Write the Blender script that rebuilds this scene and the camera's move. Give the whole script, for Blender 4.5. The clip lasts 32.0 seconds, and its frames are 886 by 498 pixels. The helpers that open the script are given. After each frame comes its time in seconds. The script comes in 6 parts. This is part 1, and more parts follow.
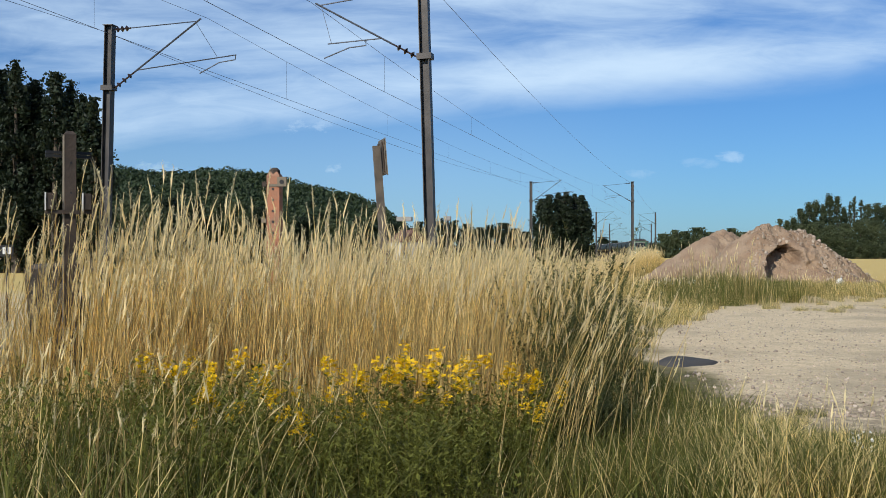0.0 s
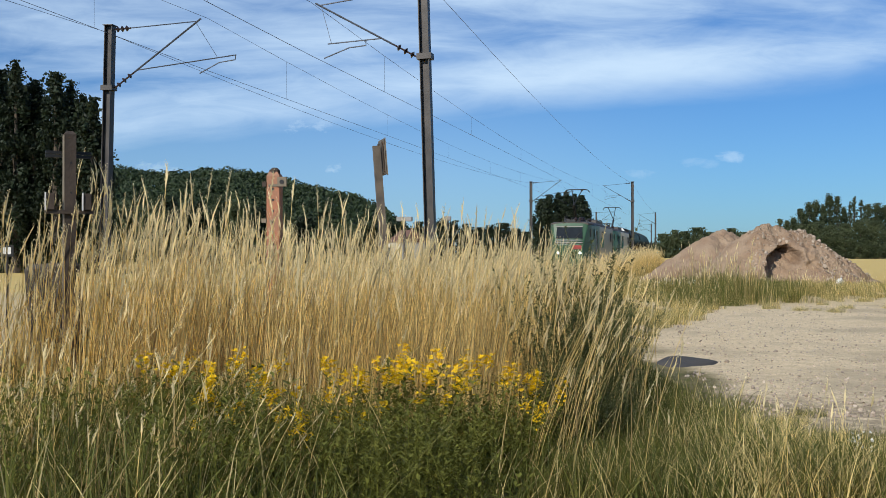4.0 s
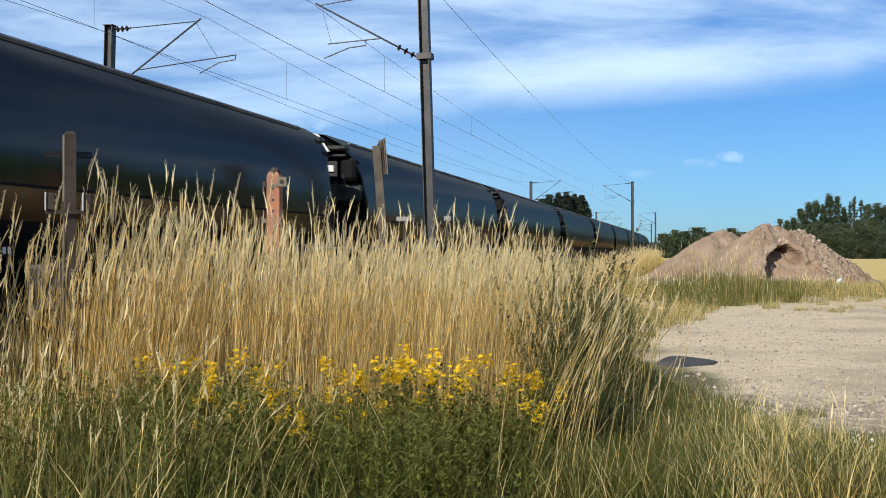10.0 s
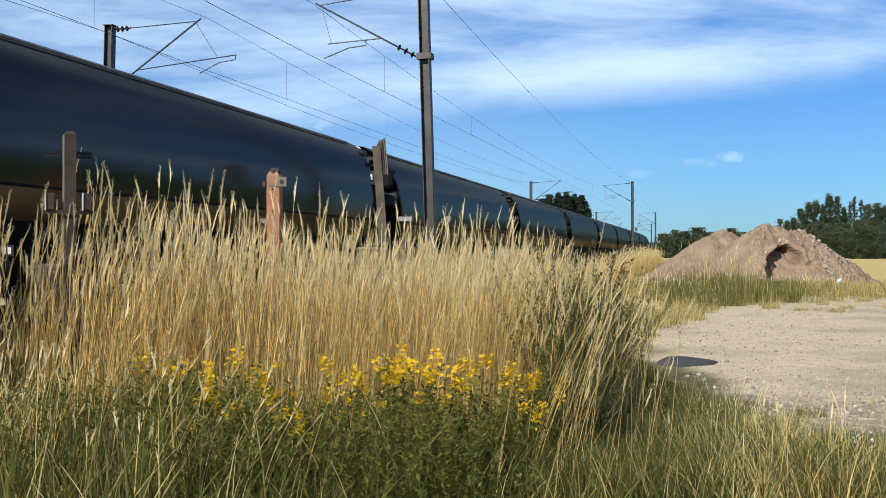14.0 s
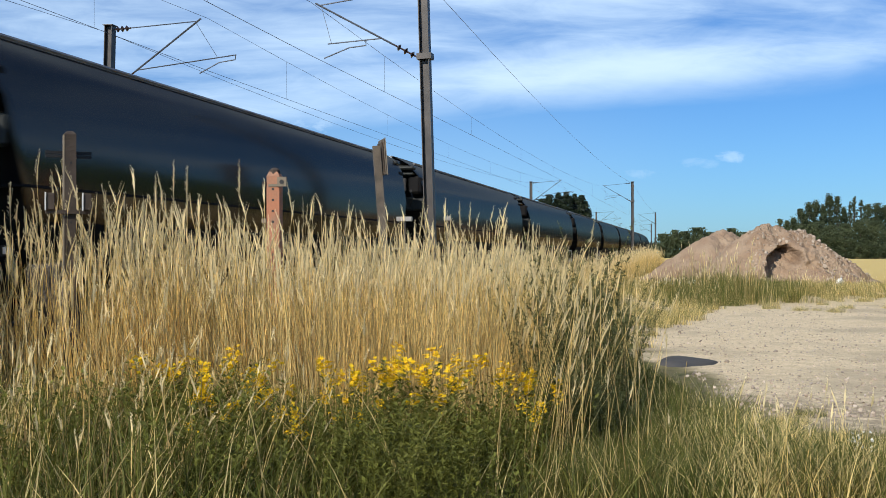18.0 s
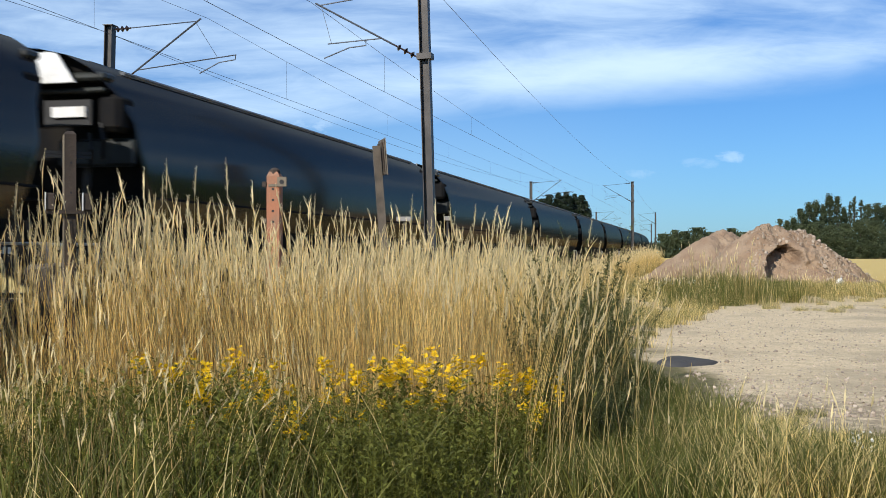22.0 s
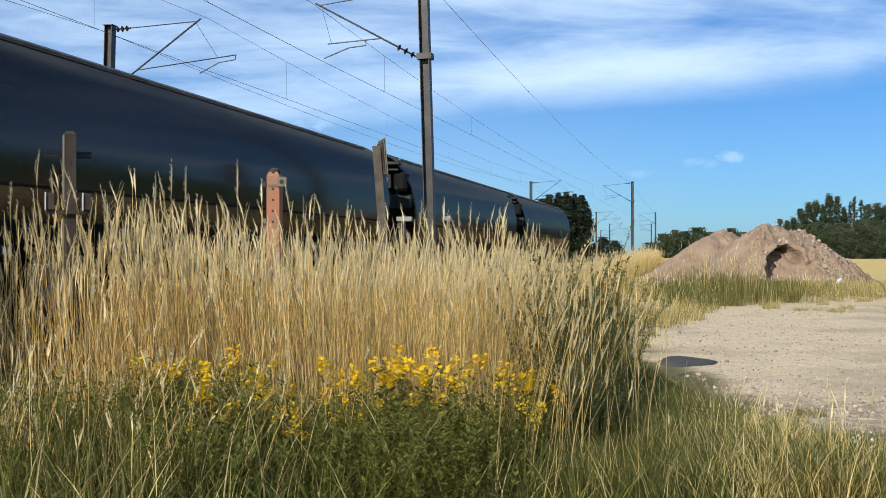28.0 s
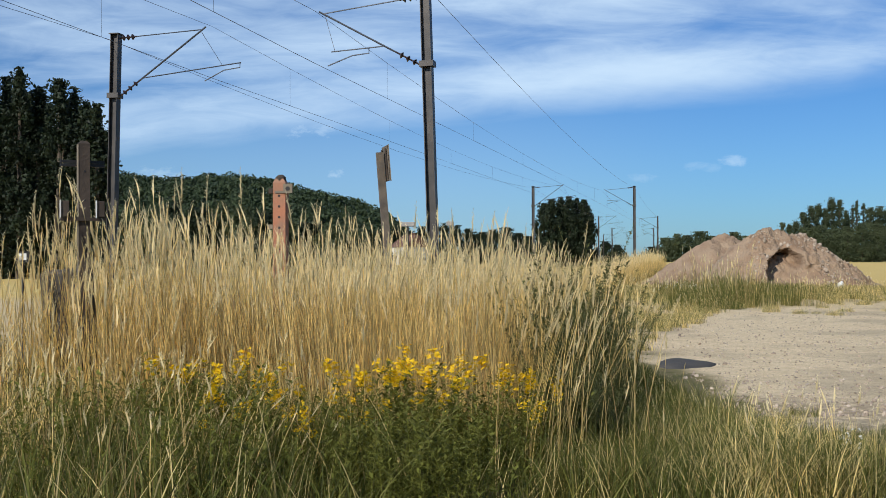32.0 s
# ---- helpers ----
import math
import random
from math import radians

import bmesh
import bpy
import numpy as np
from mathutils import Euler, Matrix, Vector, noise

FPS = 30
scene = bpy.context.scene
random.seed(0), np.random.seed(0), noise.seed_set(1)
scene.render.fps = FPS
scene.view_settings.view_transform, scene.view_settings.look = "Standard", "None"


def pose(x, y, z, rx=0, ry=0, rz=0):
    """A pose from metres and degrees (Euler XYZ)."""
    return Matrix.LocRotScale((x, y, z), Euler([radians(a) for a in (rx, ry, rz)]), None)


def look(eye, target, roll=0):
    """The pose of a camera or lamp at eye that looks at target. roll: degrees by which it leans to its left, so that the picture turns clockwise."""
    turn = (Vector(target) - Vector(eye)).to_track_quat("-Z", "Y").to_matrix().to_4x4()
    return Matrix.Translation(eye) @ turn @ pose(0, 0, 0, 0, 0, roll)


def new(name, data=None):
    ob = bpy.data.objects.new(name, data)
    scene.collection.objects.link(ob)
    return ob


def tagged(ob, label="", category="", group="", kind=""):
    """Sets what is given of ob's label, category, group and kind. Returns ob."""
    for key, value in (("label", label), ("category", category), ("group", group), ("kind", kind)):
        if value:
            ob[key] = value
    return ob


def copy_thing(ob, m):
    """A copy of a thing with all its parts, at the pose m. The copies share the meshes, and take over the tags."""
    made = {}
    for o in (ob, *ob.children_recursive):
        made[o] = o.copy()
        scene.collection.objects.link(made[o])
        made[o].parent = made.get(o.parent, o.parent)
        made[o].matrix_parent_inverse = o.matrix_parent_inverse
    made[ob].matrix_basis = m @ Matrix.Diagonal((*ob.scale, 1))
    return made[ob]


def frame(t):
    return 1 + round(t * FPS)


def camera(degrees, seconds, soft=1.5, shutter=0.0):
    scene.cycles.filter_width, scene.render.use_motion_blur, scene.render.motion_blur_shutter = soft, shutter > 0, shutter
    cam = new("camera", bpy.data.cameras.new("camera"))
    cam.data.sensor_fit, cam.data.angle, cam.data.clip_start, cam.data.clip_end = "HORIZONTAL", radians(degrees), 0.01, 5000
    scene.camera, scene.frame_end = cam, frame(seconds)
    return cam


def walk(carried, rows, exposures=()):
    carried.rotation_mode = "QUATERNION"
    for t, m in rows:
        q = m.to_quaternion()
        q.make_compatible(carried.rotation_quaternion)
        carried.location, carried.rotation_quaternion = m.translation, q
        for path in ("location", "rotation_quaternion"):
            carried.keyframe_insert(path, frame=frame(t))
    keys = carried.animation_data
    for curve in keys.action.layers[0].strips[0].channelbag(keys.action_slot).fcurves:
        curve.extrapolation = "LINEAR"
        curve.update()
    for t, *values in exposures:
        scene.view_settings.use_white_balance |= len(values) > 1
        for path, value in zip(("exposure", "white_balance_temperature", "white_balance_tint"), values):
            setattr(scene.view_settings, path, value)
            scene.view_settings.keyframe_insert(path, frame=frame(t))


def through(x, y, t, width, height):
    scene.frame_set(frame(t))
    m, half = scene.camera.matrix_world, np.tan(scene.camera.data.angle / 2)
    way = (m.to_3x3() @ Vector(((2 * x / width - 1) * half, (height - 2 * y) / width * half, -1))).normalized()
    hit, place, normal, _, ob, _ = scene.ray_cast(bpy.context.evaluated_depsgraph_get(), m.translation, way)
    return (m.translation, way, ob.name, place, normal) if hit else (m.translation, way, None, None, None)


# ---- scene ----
# The plan: x to the right of the lens axis, y ahead, z up; z = 0 is the ground by the camera.
# The railway runs along (sin TH, cos TH); "off" is the distance to its left of the camera.
EYE_Z = 1.55
TH = math.atan(456 / 1920)
RAIL_Z = -0.37            # top of the rails
NEAR_C, FAR_C = 7.90, 11.33   # middle lines of the two tracks
BEND_S, BEND_E, BEND_K = 121.5, 308.0, 0.00050

cam = camera(44.42, 32.0, soft=0.85, shutter=0.12)
STILL = pose(0, 0, EYE_Z, 90.18, 0, 0)
walk(cam, [(0.0, STILL), (31.4, STILL), (31.6, pose(0, -0.02, EYE_Z, 90.19, 0.01, 0.02)),
           (31.8, pose(0, -0.14, EYE_Z, 90.30, 0.10, 0.09)), (32.0, pose(0, -0.28, EYE_Z, 90.43, 0.18, 0.14))],
     exposures=[(0.0, -0.49), (6.6, -0.49), (9.0, -0.26), (27.5, -0.26), (29.5, -0.33), (31.0, -0.41), (32.0, -0.50)])

# ---- daylight ----
SUN_EL, SUN_AZ = radians(34), radians(214)   # azimuth clockwise from +y
world = bpy.data.worlds.new("sky")
scene.world = world
world.use_nodes = True
wn, wl = world.node_tree.nodes, world.node_tree.links
wn.clear()
w_out = wn.new("ShaderNodeOutputWorld")
w_bg = wn.new("ShaderNodeBackground")
w_bg.inputs["Strength"].default_value = 0.105
w_sky = wn.new("ShaderNodeTexSky")
w_sky.sky_type = "NISHITA"
w_sky.sun_disc = False
w_sky.sun_elevation, w_sky.sun_rotation = SUN_EL, SUN_AZ
w_sky.air_density, w_sky.dust_density, w_sky.ozone_density = 1.0, 0.3, 3.0
w_co = wn.new("ShaderNodeTexCoord")


def wmath(op, a, b=None, clamp=False):
    n = wn.new("ShaderNodeMath")
    n.operation, n.use_clamp = op, clamp
    for i, v in enumerate((a, b)):
        if v is None:
            continue
        if isinstance(v, (int, float)):
            n.inputs[i].default_value = v
        else:
            wl.new(v, n.inputs[i])
    return n.outputs[0]


def wramp(v, lo, hi):
    n = wn.new("ShaderNodeMapRange")
    n.interpolation_type = "SMOOTHSTEP"
    n.inputs["From Min"].default_value, n.inputs["From Max"].default_value = lo, hi
    wl.new(v, n.inputs["Value"])
    return n.outputs["Result"]


def wnoise(vec, scale, detail, rough, distort=0.0):
    n = wn.new("ShaderNodeTexNoise")
    n.inputs["Scale"].default_value, n.inputs["Detail"].default_value = scale, detail
    n.inputs["Roughness"].default_value, n.inputs["Distortion"].default_value = rough, distort
    wl.new(vec, n.inputs["Vector"])
    return n.outputs["Fac"]


def wmap(vec, scale, rz, move=(0, 0, 0)):
    n = wn.new("ShaderNodeMapping")
    n.inputs["Scale"].default_value = scale
    n.inputs["Rotation"].default_value = (0, 0, rz)
    n.inputs["Location"].default_value = move
    wl.new(vec, n.inputs["Vector"])
    return n.outputs["Vector"]


# high ice cloud: streaks drawn out over the whole sky in slope coordinates
w_sep = wn.new("ShaderNodeSeparateXYZ")
wl.new(w_co.outputs["Generated"], w_sep.inputs[0])
w_len = wmath("MAXIMUM", wmath("ABSOLUTE", w_sep.outputs["Y"]), 0.15)
w_az = wmath("DIVIDE", w_sep.outputs["X"], w_len)
w_el = wmath("DIVIDE", w_sep.outputs["Z"], w_len)
w_cmb = wn.new("ShaderNodeCombineXYZ")
wl.new(w_az, w_cmb.inputs["X"]), wl.new(w_el, w_cmb.inputs["Y"])
w_flat = w_cmb.outputs[0]
streak = wnoise(wmap(w_flat, (2.6, 13.0, 1), radians(-11), (0.3, 0.2, 0)), 1.0, 5.0, 0.54, 0.45)
broad = wnoise(wmap(w_flat, (1.6, 4.2, 1), radians(-14), (1.7, 0.4, 0)), 1.0, 3.0, 0.5, 0.3)
fine = wnoise(wmap(w_flat, (9.0, 40.0, 1), radians(-14), (0.1, 0.9, 0)), 1.0, 5.0, 0.65, 0.8)
# the band climbs from the lower left to the upper right and thins out under it
rise = wmath("ADD", wmath("SUBTRACT", w_el, wmath("MULTIPLY", w_az, 0.108)), wmath("MULTIPLY", wmath("SUBTRACT", broad, 0.5), 0.06))
band = wramp(rise, 0.100, 0.150)
core = wmath("MULTIPLY", wramp(rise, 0.105, 0.140), wmath("SUBTRACT", 1.0, wramp(rise, 0.145, 0.195)))
high = wmath("MULTIPLY", wramp(rise, 0.15, 0.19), wramp(w_az, -0.35, 0.30))
mass = wmath("ADD", wmath("MULTIPLY", streak, 0.60), wmath("ADD", wmath("MULTIPLY", broad, 0.40), wmath("MULTIPLY", fine, 0.20)))
mass = wmath("ADD", mass, wmath("SUBTRACT", wmath("ADD", wmath("MULTIPLY", core, 0.05), wmath("MULTIPLY", wmath("SUBTRACT", 1.0, wramp(w_az, 0.02, 0.30)), 0.05)), wmath("MULTIPLY", high, 0.09)))
mid_sky = wmath("MULTIPLY", wramp(w_az, -0.25, 0.0), wmath("SUBTRACT", 1.0, wramp(w_az, 0.12, 0.32)))
mass = wmath("ADD", mass, wmath("MULTIPLY", wmath("SUBTRACT", mid_sky, 0.35), 0.07))
cirrus = wmath("MULTIPLY", wramp(mass, 0.44, 0.80), band)
# small fair-weather puffs low over the horizon
puff = wnoise(wmap(w_flat, (9.0, 20.0, 1), 0.0, (4.1, 2.2, 0)), 1.0, 4.0, 0.55, 0.1)
low = wmath("MULTIPLY", wramp(w_el, 0.03, 0.07), wmath("SUBTRACT", 1.0, wramp(w_el, 0.09, 0.15)))
puffs = wmath("MULTIPLY", wramp(puff, 0.70, 0.80), low)
lumpy = wnoise(wmap(w_flat, (38.0, 70.0, 1), 0.0, (0.4, 0.7, 0)), 1.0, 6.0, 0.7, 0.3)
for c_az, c_el, c_w, c_h, c_a in ((0.264, 0.088, 0.013, 0.006, 0.55), (-0.125, 0.117, 0.026, 0.010, 0.6), (-0.258, 0.078, 0.030, 0.008, 0.6),
                                  (-0.100, 0.078, 0.010, 0.005, 0.7), (0.185, 0.073, 0.018, 0.005, 0.3), (0.240, 0.083, 0.02, 0.005, 0.25)):
    du = wmath("DIVIDE", wmath("SUBTRACT", w_az, c_az), c_w)
    dv = wmath("DIVIDE", wmath("SUBTRACT", w_el, c_el), c_h)
    rr = wmath("ADD", wmath("ADD", wmath("MULTIPLY", du, du), wmath("MULTIPLY", dv, dv)), wmath("MULTIPLY", wmath("SUBTRACT", lumpy, 0.5), 6.0))
    puffs = wmath("MAXIMUM", puffs, wmath("MULTIPLY", wmath("SUBTRACT", 1.0, wramp(rr, -0.7, 1.5)), c_a))
cover = wmath("MAXIMUM", wmath("MULTIPLY", cirrus, 0.92), wmath("MULTIPLY", puffs, 0.8), True)
# a thin milky veil low in the sky, denser over the hill
veil = wmath("MULTIPLY", wmath("SUBTRACT", 1.0, wramp(w_el, 0.06, 0.20)), wmath("SUBTRACT", 0.20, wmath("MULTIPLY", wramp(w_az, -0.05, 0.30), 0.16)))
cover = wmath("MAXIMUM", cover, veil, True)
w_mix = wn.new("ShaderNodeMixRGB")
w_mix.inputs["Color2"].default_value = (8.5, 11.0, 13.7, 1)
wl.new(cover, w_mix.inputs["Fac"])
w_tint = wn.new("ShaderNodeMixRGB")     # the deep clear blue of this afternoon
w_tint.blend_type = "MULTIPLY"
w_tint.inputs["Fac"].default_value = 1.0
w_tint.inputs["Color2"].default_value = (0.425, 0.79, 1.26, 1)
wl.new(w_sky.outputs[0], w_tint.inputs["Color1"])
wl.new(w_tint.outputs[0], w_mix.inputs["Color1"])
wl.new(w_mix.outputs[0], w_bg.inputs["Color"])
wl.new(w_bg.outputs[0], w_out.inputs["Surface"])

sun_data = bpy.data.lights.new("sun", "SUN")
sun_data.energy, sun_data.angle, sun_data.color = 5.8, radians(0.5), (1.0, 0.945, 0.85)
sun = new("sun", sun_data)
SUN_DIR = Vector((math.cos(SUN_EL) * math.sin(SUN_AZ), math.cos(SUN_EL) * math.cos(SUN_AZ), math.sin(SUN_EL)))
sun.matrix_world = look(SUN_DIR * 300, (0, 0, 0))

# ---- materials ----


def material(name, base, rough=0.7, metal=0.0, second=None, scale=3.0, mix=(0.4, 0.65), fine=40.0, bump=0.15, bump_size=0.01,
             spread=0.0, island=False, coords="Object", sheen=None, spec=None):
    """Paint of two tones in broad stains, with fine grain and relief; spread: lightness from piece to piece."""
    m = bpy.data.materials.new(name)
    m.use_nodes = True
    n, l = m.node_tree.nodes, m.node_tree.links
    p = n["Principled BSDF"]
    p.inputs["Roughness"].default_value, p.inputs["Metallic"].default_value = rough, metal
    if spec is not None:
        p.inputs["Specular IOR Level"].default_value = spec
    co = n.new("ShaderNodeTexCoord")
    big = n.new("ShaderNodeTexNoise")
    big.inputs["Scale"].default_value, big.inputs["Detail"].default_value = scale, 5
    l.new(co.outputs[coords], big.inputs["Vector"])
    ramp = n.new("ShaderNodeMapRange")
    ramp.inputs["From Min"].default_value, ramp.inputs["From Max"].default_value = mix
    l.new(big.outputs["Fac"], ramp.inputs["Value"])
    tone = n.new("ShaderNodeMixRGB")
    tone.inputs["Color1"].default_value = (*base, 1)
    tone.inputs["Color2"].default_value = (*(second or [c * 0.7 for c in base]), 1)
    l.new(ramp.outputs["Result"], tone.inputs["Fac"])
    small = n.new("ShaderNodeTexNoise")
    small.inputs["Scale"].default_value, small.inputs["Detail"].default_value = fine, 3
    l.new(co.outputs[coords], small.inputs["Vector"])
    grain = n.new("ShaderNodeMapRange")
    grain.inputs["To Min"].default_value, grain.inputs["To Max"].default_value = 0.82, 1.18
    l.new(small.outputs["Fac"], grain.inputs["Value"])
    val = n.new("ShaderNodeHueSaturation")
    l.new(tone.outputs[0], val.inputs["Color"])
    value = grain.outputs["Result"]
    if spread:
        if island:
            rnd = n.new("ShaderNodeNewGeometry").outputs["Random Per Island"]
        else:
            rnd = n.new("ShaderNodeObjectInfo").outputs["Random"]
        sp = n.new("ShaderNodeMapRange")
        sp.inputs["To Min"].default_value, sp.inputs["To Max"].default_value = 1 - spread, 1 + spread
        l.new(rnd, sp.inputs["Value"])
        mul = n.new("ShaderNodeMath")
        mul.operation = "MULTIPLY"
        l.new(value, mul.inputs[0]), l.new(sp.outputs["Result"], mul.inputs[1])
        value = mul.outputs[0]
    l.new(value, val.inputs["Value"])
    l.new(val.outputs[0], p.inputs["Base Color"])
    if bump:
        b = n.new("ShaderNodeBump")
        b.inputs["Strength"].default_value, b.inputs["Distance"].default_value = bump, bump_size
        l.new(small.outputs["Fac"], b.inputs["Height"])
        l.new(b.outputs[0], p.inputs["Normal"])
    if sheen:
        p.inputs["Coat Weight"].default_value, p.inputs["Coat Roughness"].default_value = sheen
    return m


def leaf_material(name, base, second, spread=0.35, through=0.35, rough=0.6, scale=0.6):
    """Leaves and straw: light also comes through them; every blade has its own tone."""
    m = material(name, base, rough, second=second, scale=scale, bump=0, spread=spread, island=True, mix=(0.35, 0.65), fine=9.0, spec=0.3)
    n, l = m.node_tree.nodes, m.node_tree.links
    p = n["Principled BSDF"]
    t = n.new("ShaderNodeBsdfTranslucent")
    mixer = n.new("ShaderNodeMixShader")
    mixer.inputs[0].default_value = through
    src = p.inputs["Base Color"].links[0].from_socket
    l.new(src, t.inputs["Color"])
    l.new(p.outputs[0], mixer.inputs[1]), l.new(t.outputs[0], mixer.inputs[2])
    l.new(mixer.outputs[0], n["Material Output"].inputs["Surface"])
    return m


M_MAST = material("galvanised steel", (0.050, 0.046, 0.044), 0.5, 0.4, (0.085, 0.076, 0.07), 2.0)
M_WIRE = material("weathered copper wire", (0.09, 0.10, 0.12), 0.5, 0.5, bump=0)
M_INSUL = material("brown glazed insulator", (0.045, 0.03, 0.028), 0.2)
M_WAGON = material("dark blue-grey wagon paint", (0.019, 0.018, 0.0175), 0.20, 0.0, (0.025, 0.023, 0.0215), 0.8, bump=0.03, spread=0.15, spec=0.10)


def add_gloss(m, low, high, rough):
    """A thin shine over a dusty paint: weak face-on, stronger at a slant, never a full mirror."""
    n, l = m.node_tree.nodes, m.node_tree.links
    p = n["Principled BSDF"]
    p.inputs["Specular IOR Level"].default_value = 0.0
    lw = n.new("ShaderNodeLayerWeight")
    lw.inputs["Blend"].default_value = 0.3
    mr = n.new("ShaderNodeMapRange")
    mr.inputs["To Min"].default_value, mr.inputs["To Max"].default_value = low, high
    l.new(lw.outputs["Facing"], mr.inputs["Value"])
    g = n.new("ShaderNodeBsdfGlossy")
    g.inputs["Roughness"].default_value = rough
    g.inputs["Color"].default_value = (0.95, 0.86, 0.73, 1)
    mx = n.new("ShaderNodeMixShader")
    l.new(mr.outputs["Result"], mx.inputs[0])
    l.new(p.outputs[0], mx.inputs[1]), l.new(g.outputs[0], mx.inputs[2])
    l.new(mx.outputs[0], n["Material Output"].inputs["Surface"])


add_gloss(M_WAGON, 0.034, 0.16, 0.17)
M_WAGON_ROOF = material("grey wagon roof paint", (0.20, 0.20, 0.20), 0.5, second=(0.12, 0.12, 0.125), scale=1.4)
M_UNDER = material("dusty black underframe", (0.025, 0.023, 0.022), 0.8, second=(0.06, 0.048, 0.038))
M_BLACK = material("black rubber", (0.012, 0.012, 0.013), 0.6)
M_WHITE = material("white enamel", (0.8, 0.8, 0.78), 0.4, second=(0.68, 0.66, 0.62))
M_GREYBOX = material("mid grey enamel", (0.026, 0.030, 0.028), 0.5, second=(0.014, 0.016, 0.015))
# for the end walls this black holds the shade between wagons
M_ENDWALL = material("dull black wagon ends and lower flanks", (0.012, 0.012, 0.013), 0.8, second=(0.020, 0.018, 0.016), spec=0.08)
M_ROOFDARK = material("sooty dark grey roof", (0.050, 0.043, 0.036), 0.65, second=(0.095, 0.08, 0.065))
M_RED = material("red enamel", (0.34, 0.05, 0.04), 0.4)
M_GREEN = material("green enamel", (0.012, 0.20, 0.105), 0.3, second=(0.015, 0.14, 0.08), scale=0.9, bump=0.04, spec=0.35)
M_SILVER = material("silver grey enamel", (0.34, 0.33, 0.31), 0.45, second=(0.24, 0.22, 0.20), scale=0.8, bump=0.05)
M_RUST = material("rust-red painted post", (0.39, 0.16, 0.085), 0.8, second=(0.29, 0.16, 0.10), scale=6, bump=0.4)
M_SIGNGREY = material("weathered grey-brown sign paint", (0.15, 0.12, 0.09), 0.85, second=(0.09, 0.075, 0.06), scale=6, bump=0.4)
M_CONCRETE = material("weathered concrete", (0.22, 0.18, 0.13), 0.9, second=(0.18, 0.15, 0.11), scale=5, bump=0.4)
M_OLDCONC = material("dark lichened concrete", (0.11, 0.095, 0.075), 0.95, second=(0.06, 0.05, 0.042), scale=7, bump=0.6, bump_size=0.03)
M_WOOD = material("grey-brown weathered timber", (0.042, 0.030, 0.022), 0.85, second=(0.075, 0.054, 0.04), scale=4, bump=0.5)
M_RAIL = material("rusty rail steel", (0.16, 0.09, 0.06), 0.5, 0.6)
M_BALLAST = material("grey-brown ballast", (0.22, 0.18, 0.15), 0.9, second=(0.13, 0.11, 0.10), scale=8, fine=30, bump=1.0, bump_size=0.06)
M_GLASS = material("dark tinted window glass", (0.02, 0.024, 0.028), 0.06, bump=0, spec=0.25)
M_LAMP = bpy.data.materials.new("lit lamp lens")
M_LAMP.use_nodes = True
M_LAMP.node_tree.nodes["Principled BSDF"].inputs["Emission Color"].default_value = (1.0, 0.97, 0.9, 1)
M_LAMP.node_tree.nodes["Principled BSDF"].inputs["Emission Strength"].default_value = 3.0
M_CHROME = material("dull aluminium", (0.5, 0.5, 0.5), 0.35, 0.8)
M_BARK = material("grey-brown bark", (0.11, 0.085, 0.06), 0.9, second=(0.06, 0.05, 0.04), scale=6, bump=0.6)
M_POPLAR = leaf_material("dark poplar leaves", (0.020, 0.032, 0.014), (0.012, 0.021, 0.009), 0.35, 0.2, scale=0.25)
M_LEAF = leaf_material("green broad leaves", (0.088, 0.110, 0.052), (0.048, 0.068, 0.033), 0.28, 0.3, scale=0.2)
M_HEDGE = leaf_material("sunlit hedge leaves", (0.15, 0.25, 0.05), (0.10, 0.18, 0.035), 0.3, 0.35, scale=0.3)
M_HILLWOOD = leaf_material("mixed woodland leaves", (0.048, 0.072, 0.029), (0.022, 0.039, 0.017), 0.16, 0.15, scale=0.11)
M_STRAW = leaf_material("dry straw-coloured grass", (0.85, 0.69, 0.32), (0.75, 0.58, 0.235), 0.42, 0.45)
M_OLDSTRAW = leaf_material("old brown grass stalks", (0.50, 0.36, 0.16), (0.34, 0.24, 0.10), 0.4, 0.35)
M_SEED = leaf_material("pale dry seed heads", (0.87, 0.755, 0.47), (0.80, 0.67, 0.37), 0.28, 0.45)
M_GRASS = leaf_material("green meadow grass", (0.098, 0.126, 0.026), (0.185, 0.160, 0.040), 0.45, 0.4)
M_HERB = leaf_material("dark green herb leaves", (0.152, 0.168, 0.030), (0.225, 0.213, 0.048), 0.5, 0.45)
M_SAGE = leaf_material("grey-green mugwort leaves", (0.115, 0.130, 0.045), (0.17, 0.17, 0.065), 0.45, 0.4)
M_YELLOW = leaf_material("yellow petals", (0.92, 0.66, 0.016), (0.88, 0.53, 0.012), 0.2, 0.35)
M_DAISY = leaf_material("white petals", (0.80, 0.80, 0.74), (0.70, 0.70, 0.62), 0.1, 0.3)
M_STONE = material("pale limestone", (0.40, 0.33, 0.26), 0.9, second=(0.27, 0.21, 0.16), scale=9, bump=0.3, spread=0.3, island=True)
M_WALLW = material("cream render", (0.55, 0.52, 0.46), 0.9, second=(0.42, 0.40, 0.36), scale=0.8)
# colour of the sheet that stands in for a shadow on the yard
M_SHADOW_SHEET = material("dark grey of the gravel shadow", (0.070, 0.068, 0.068), 0.9, second=(0.085, 0.08, 0.075), scale=3, spec=0.1)
M_TILE = material("brown roof tiles", (0.16, 0.08, 0.055), 0.85, second=(0.10, 0.06, 0.045), scale=2)


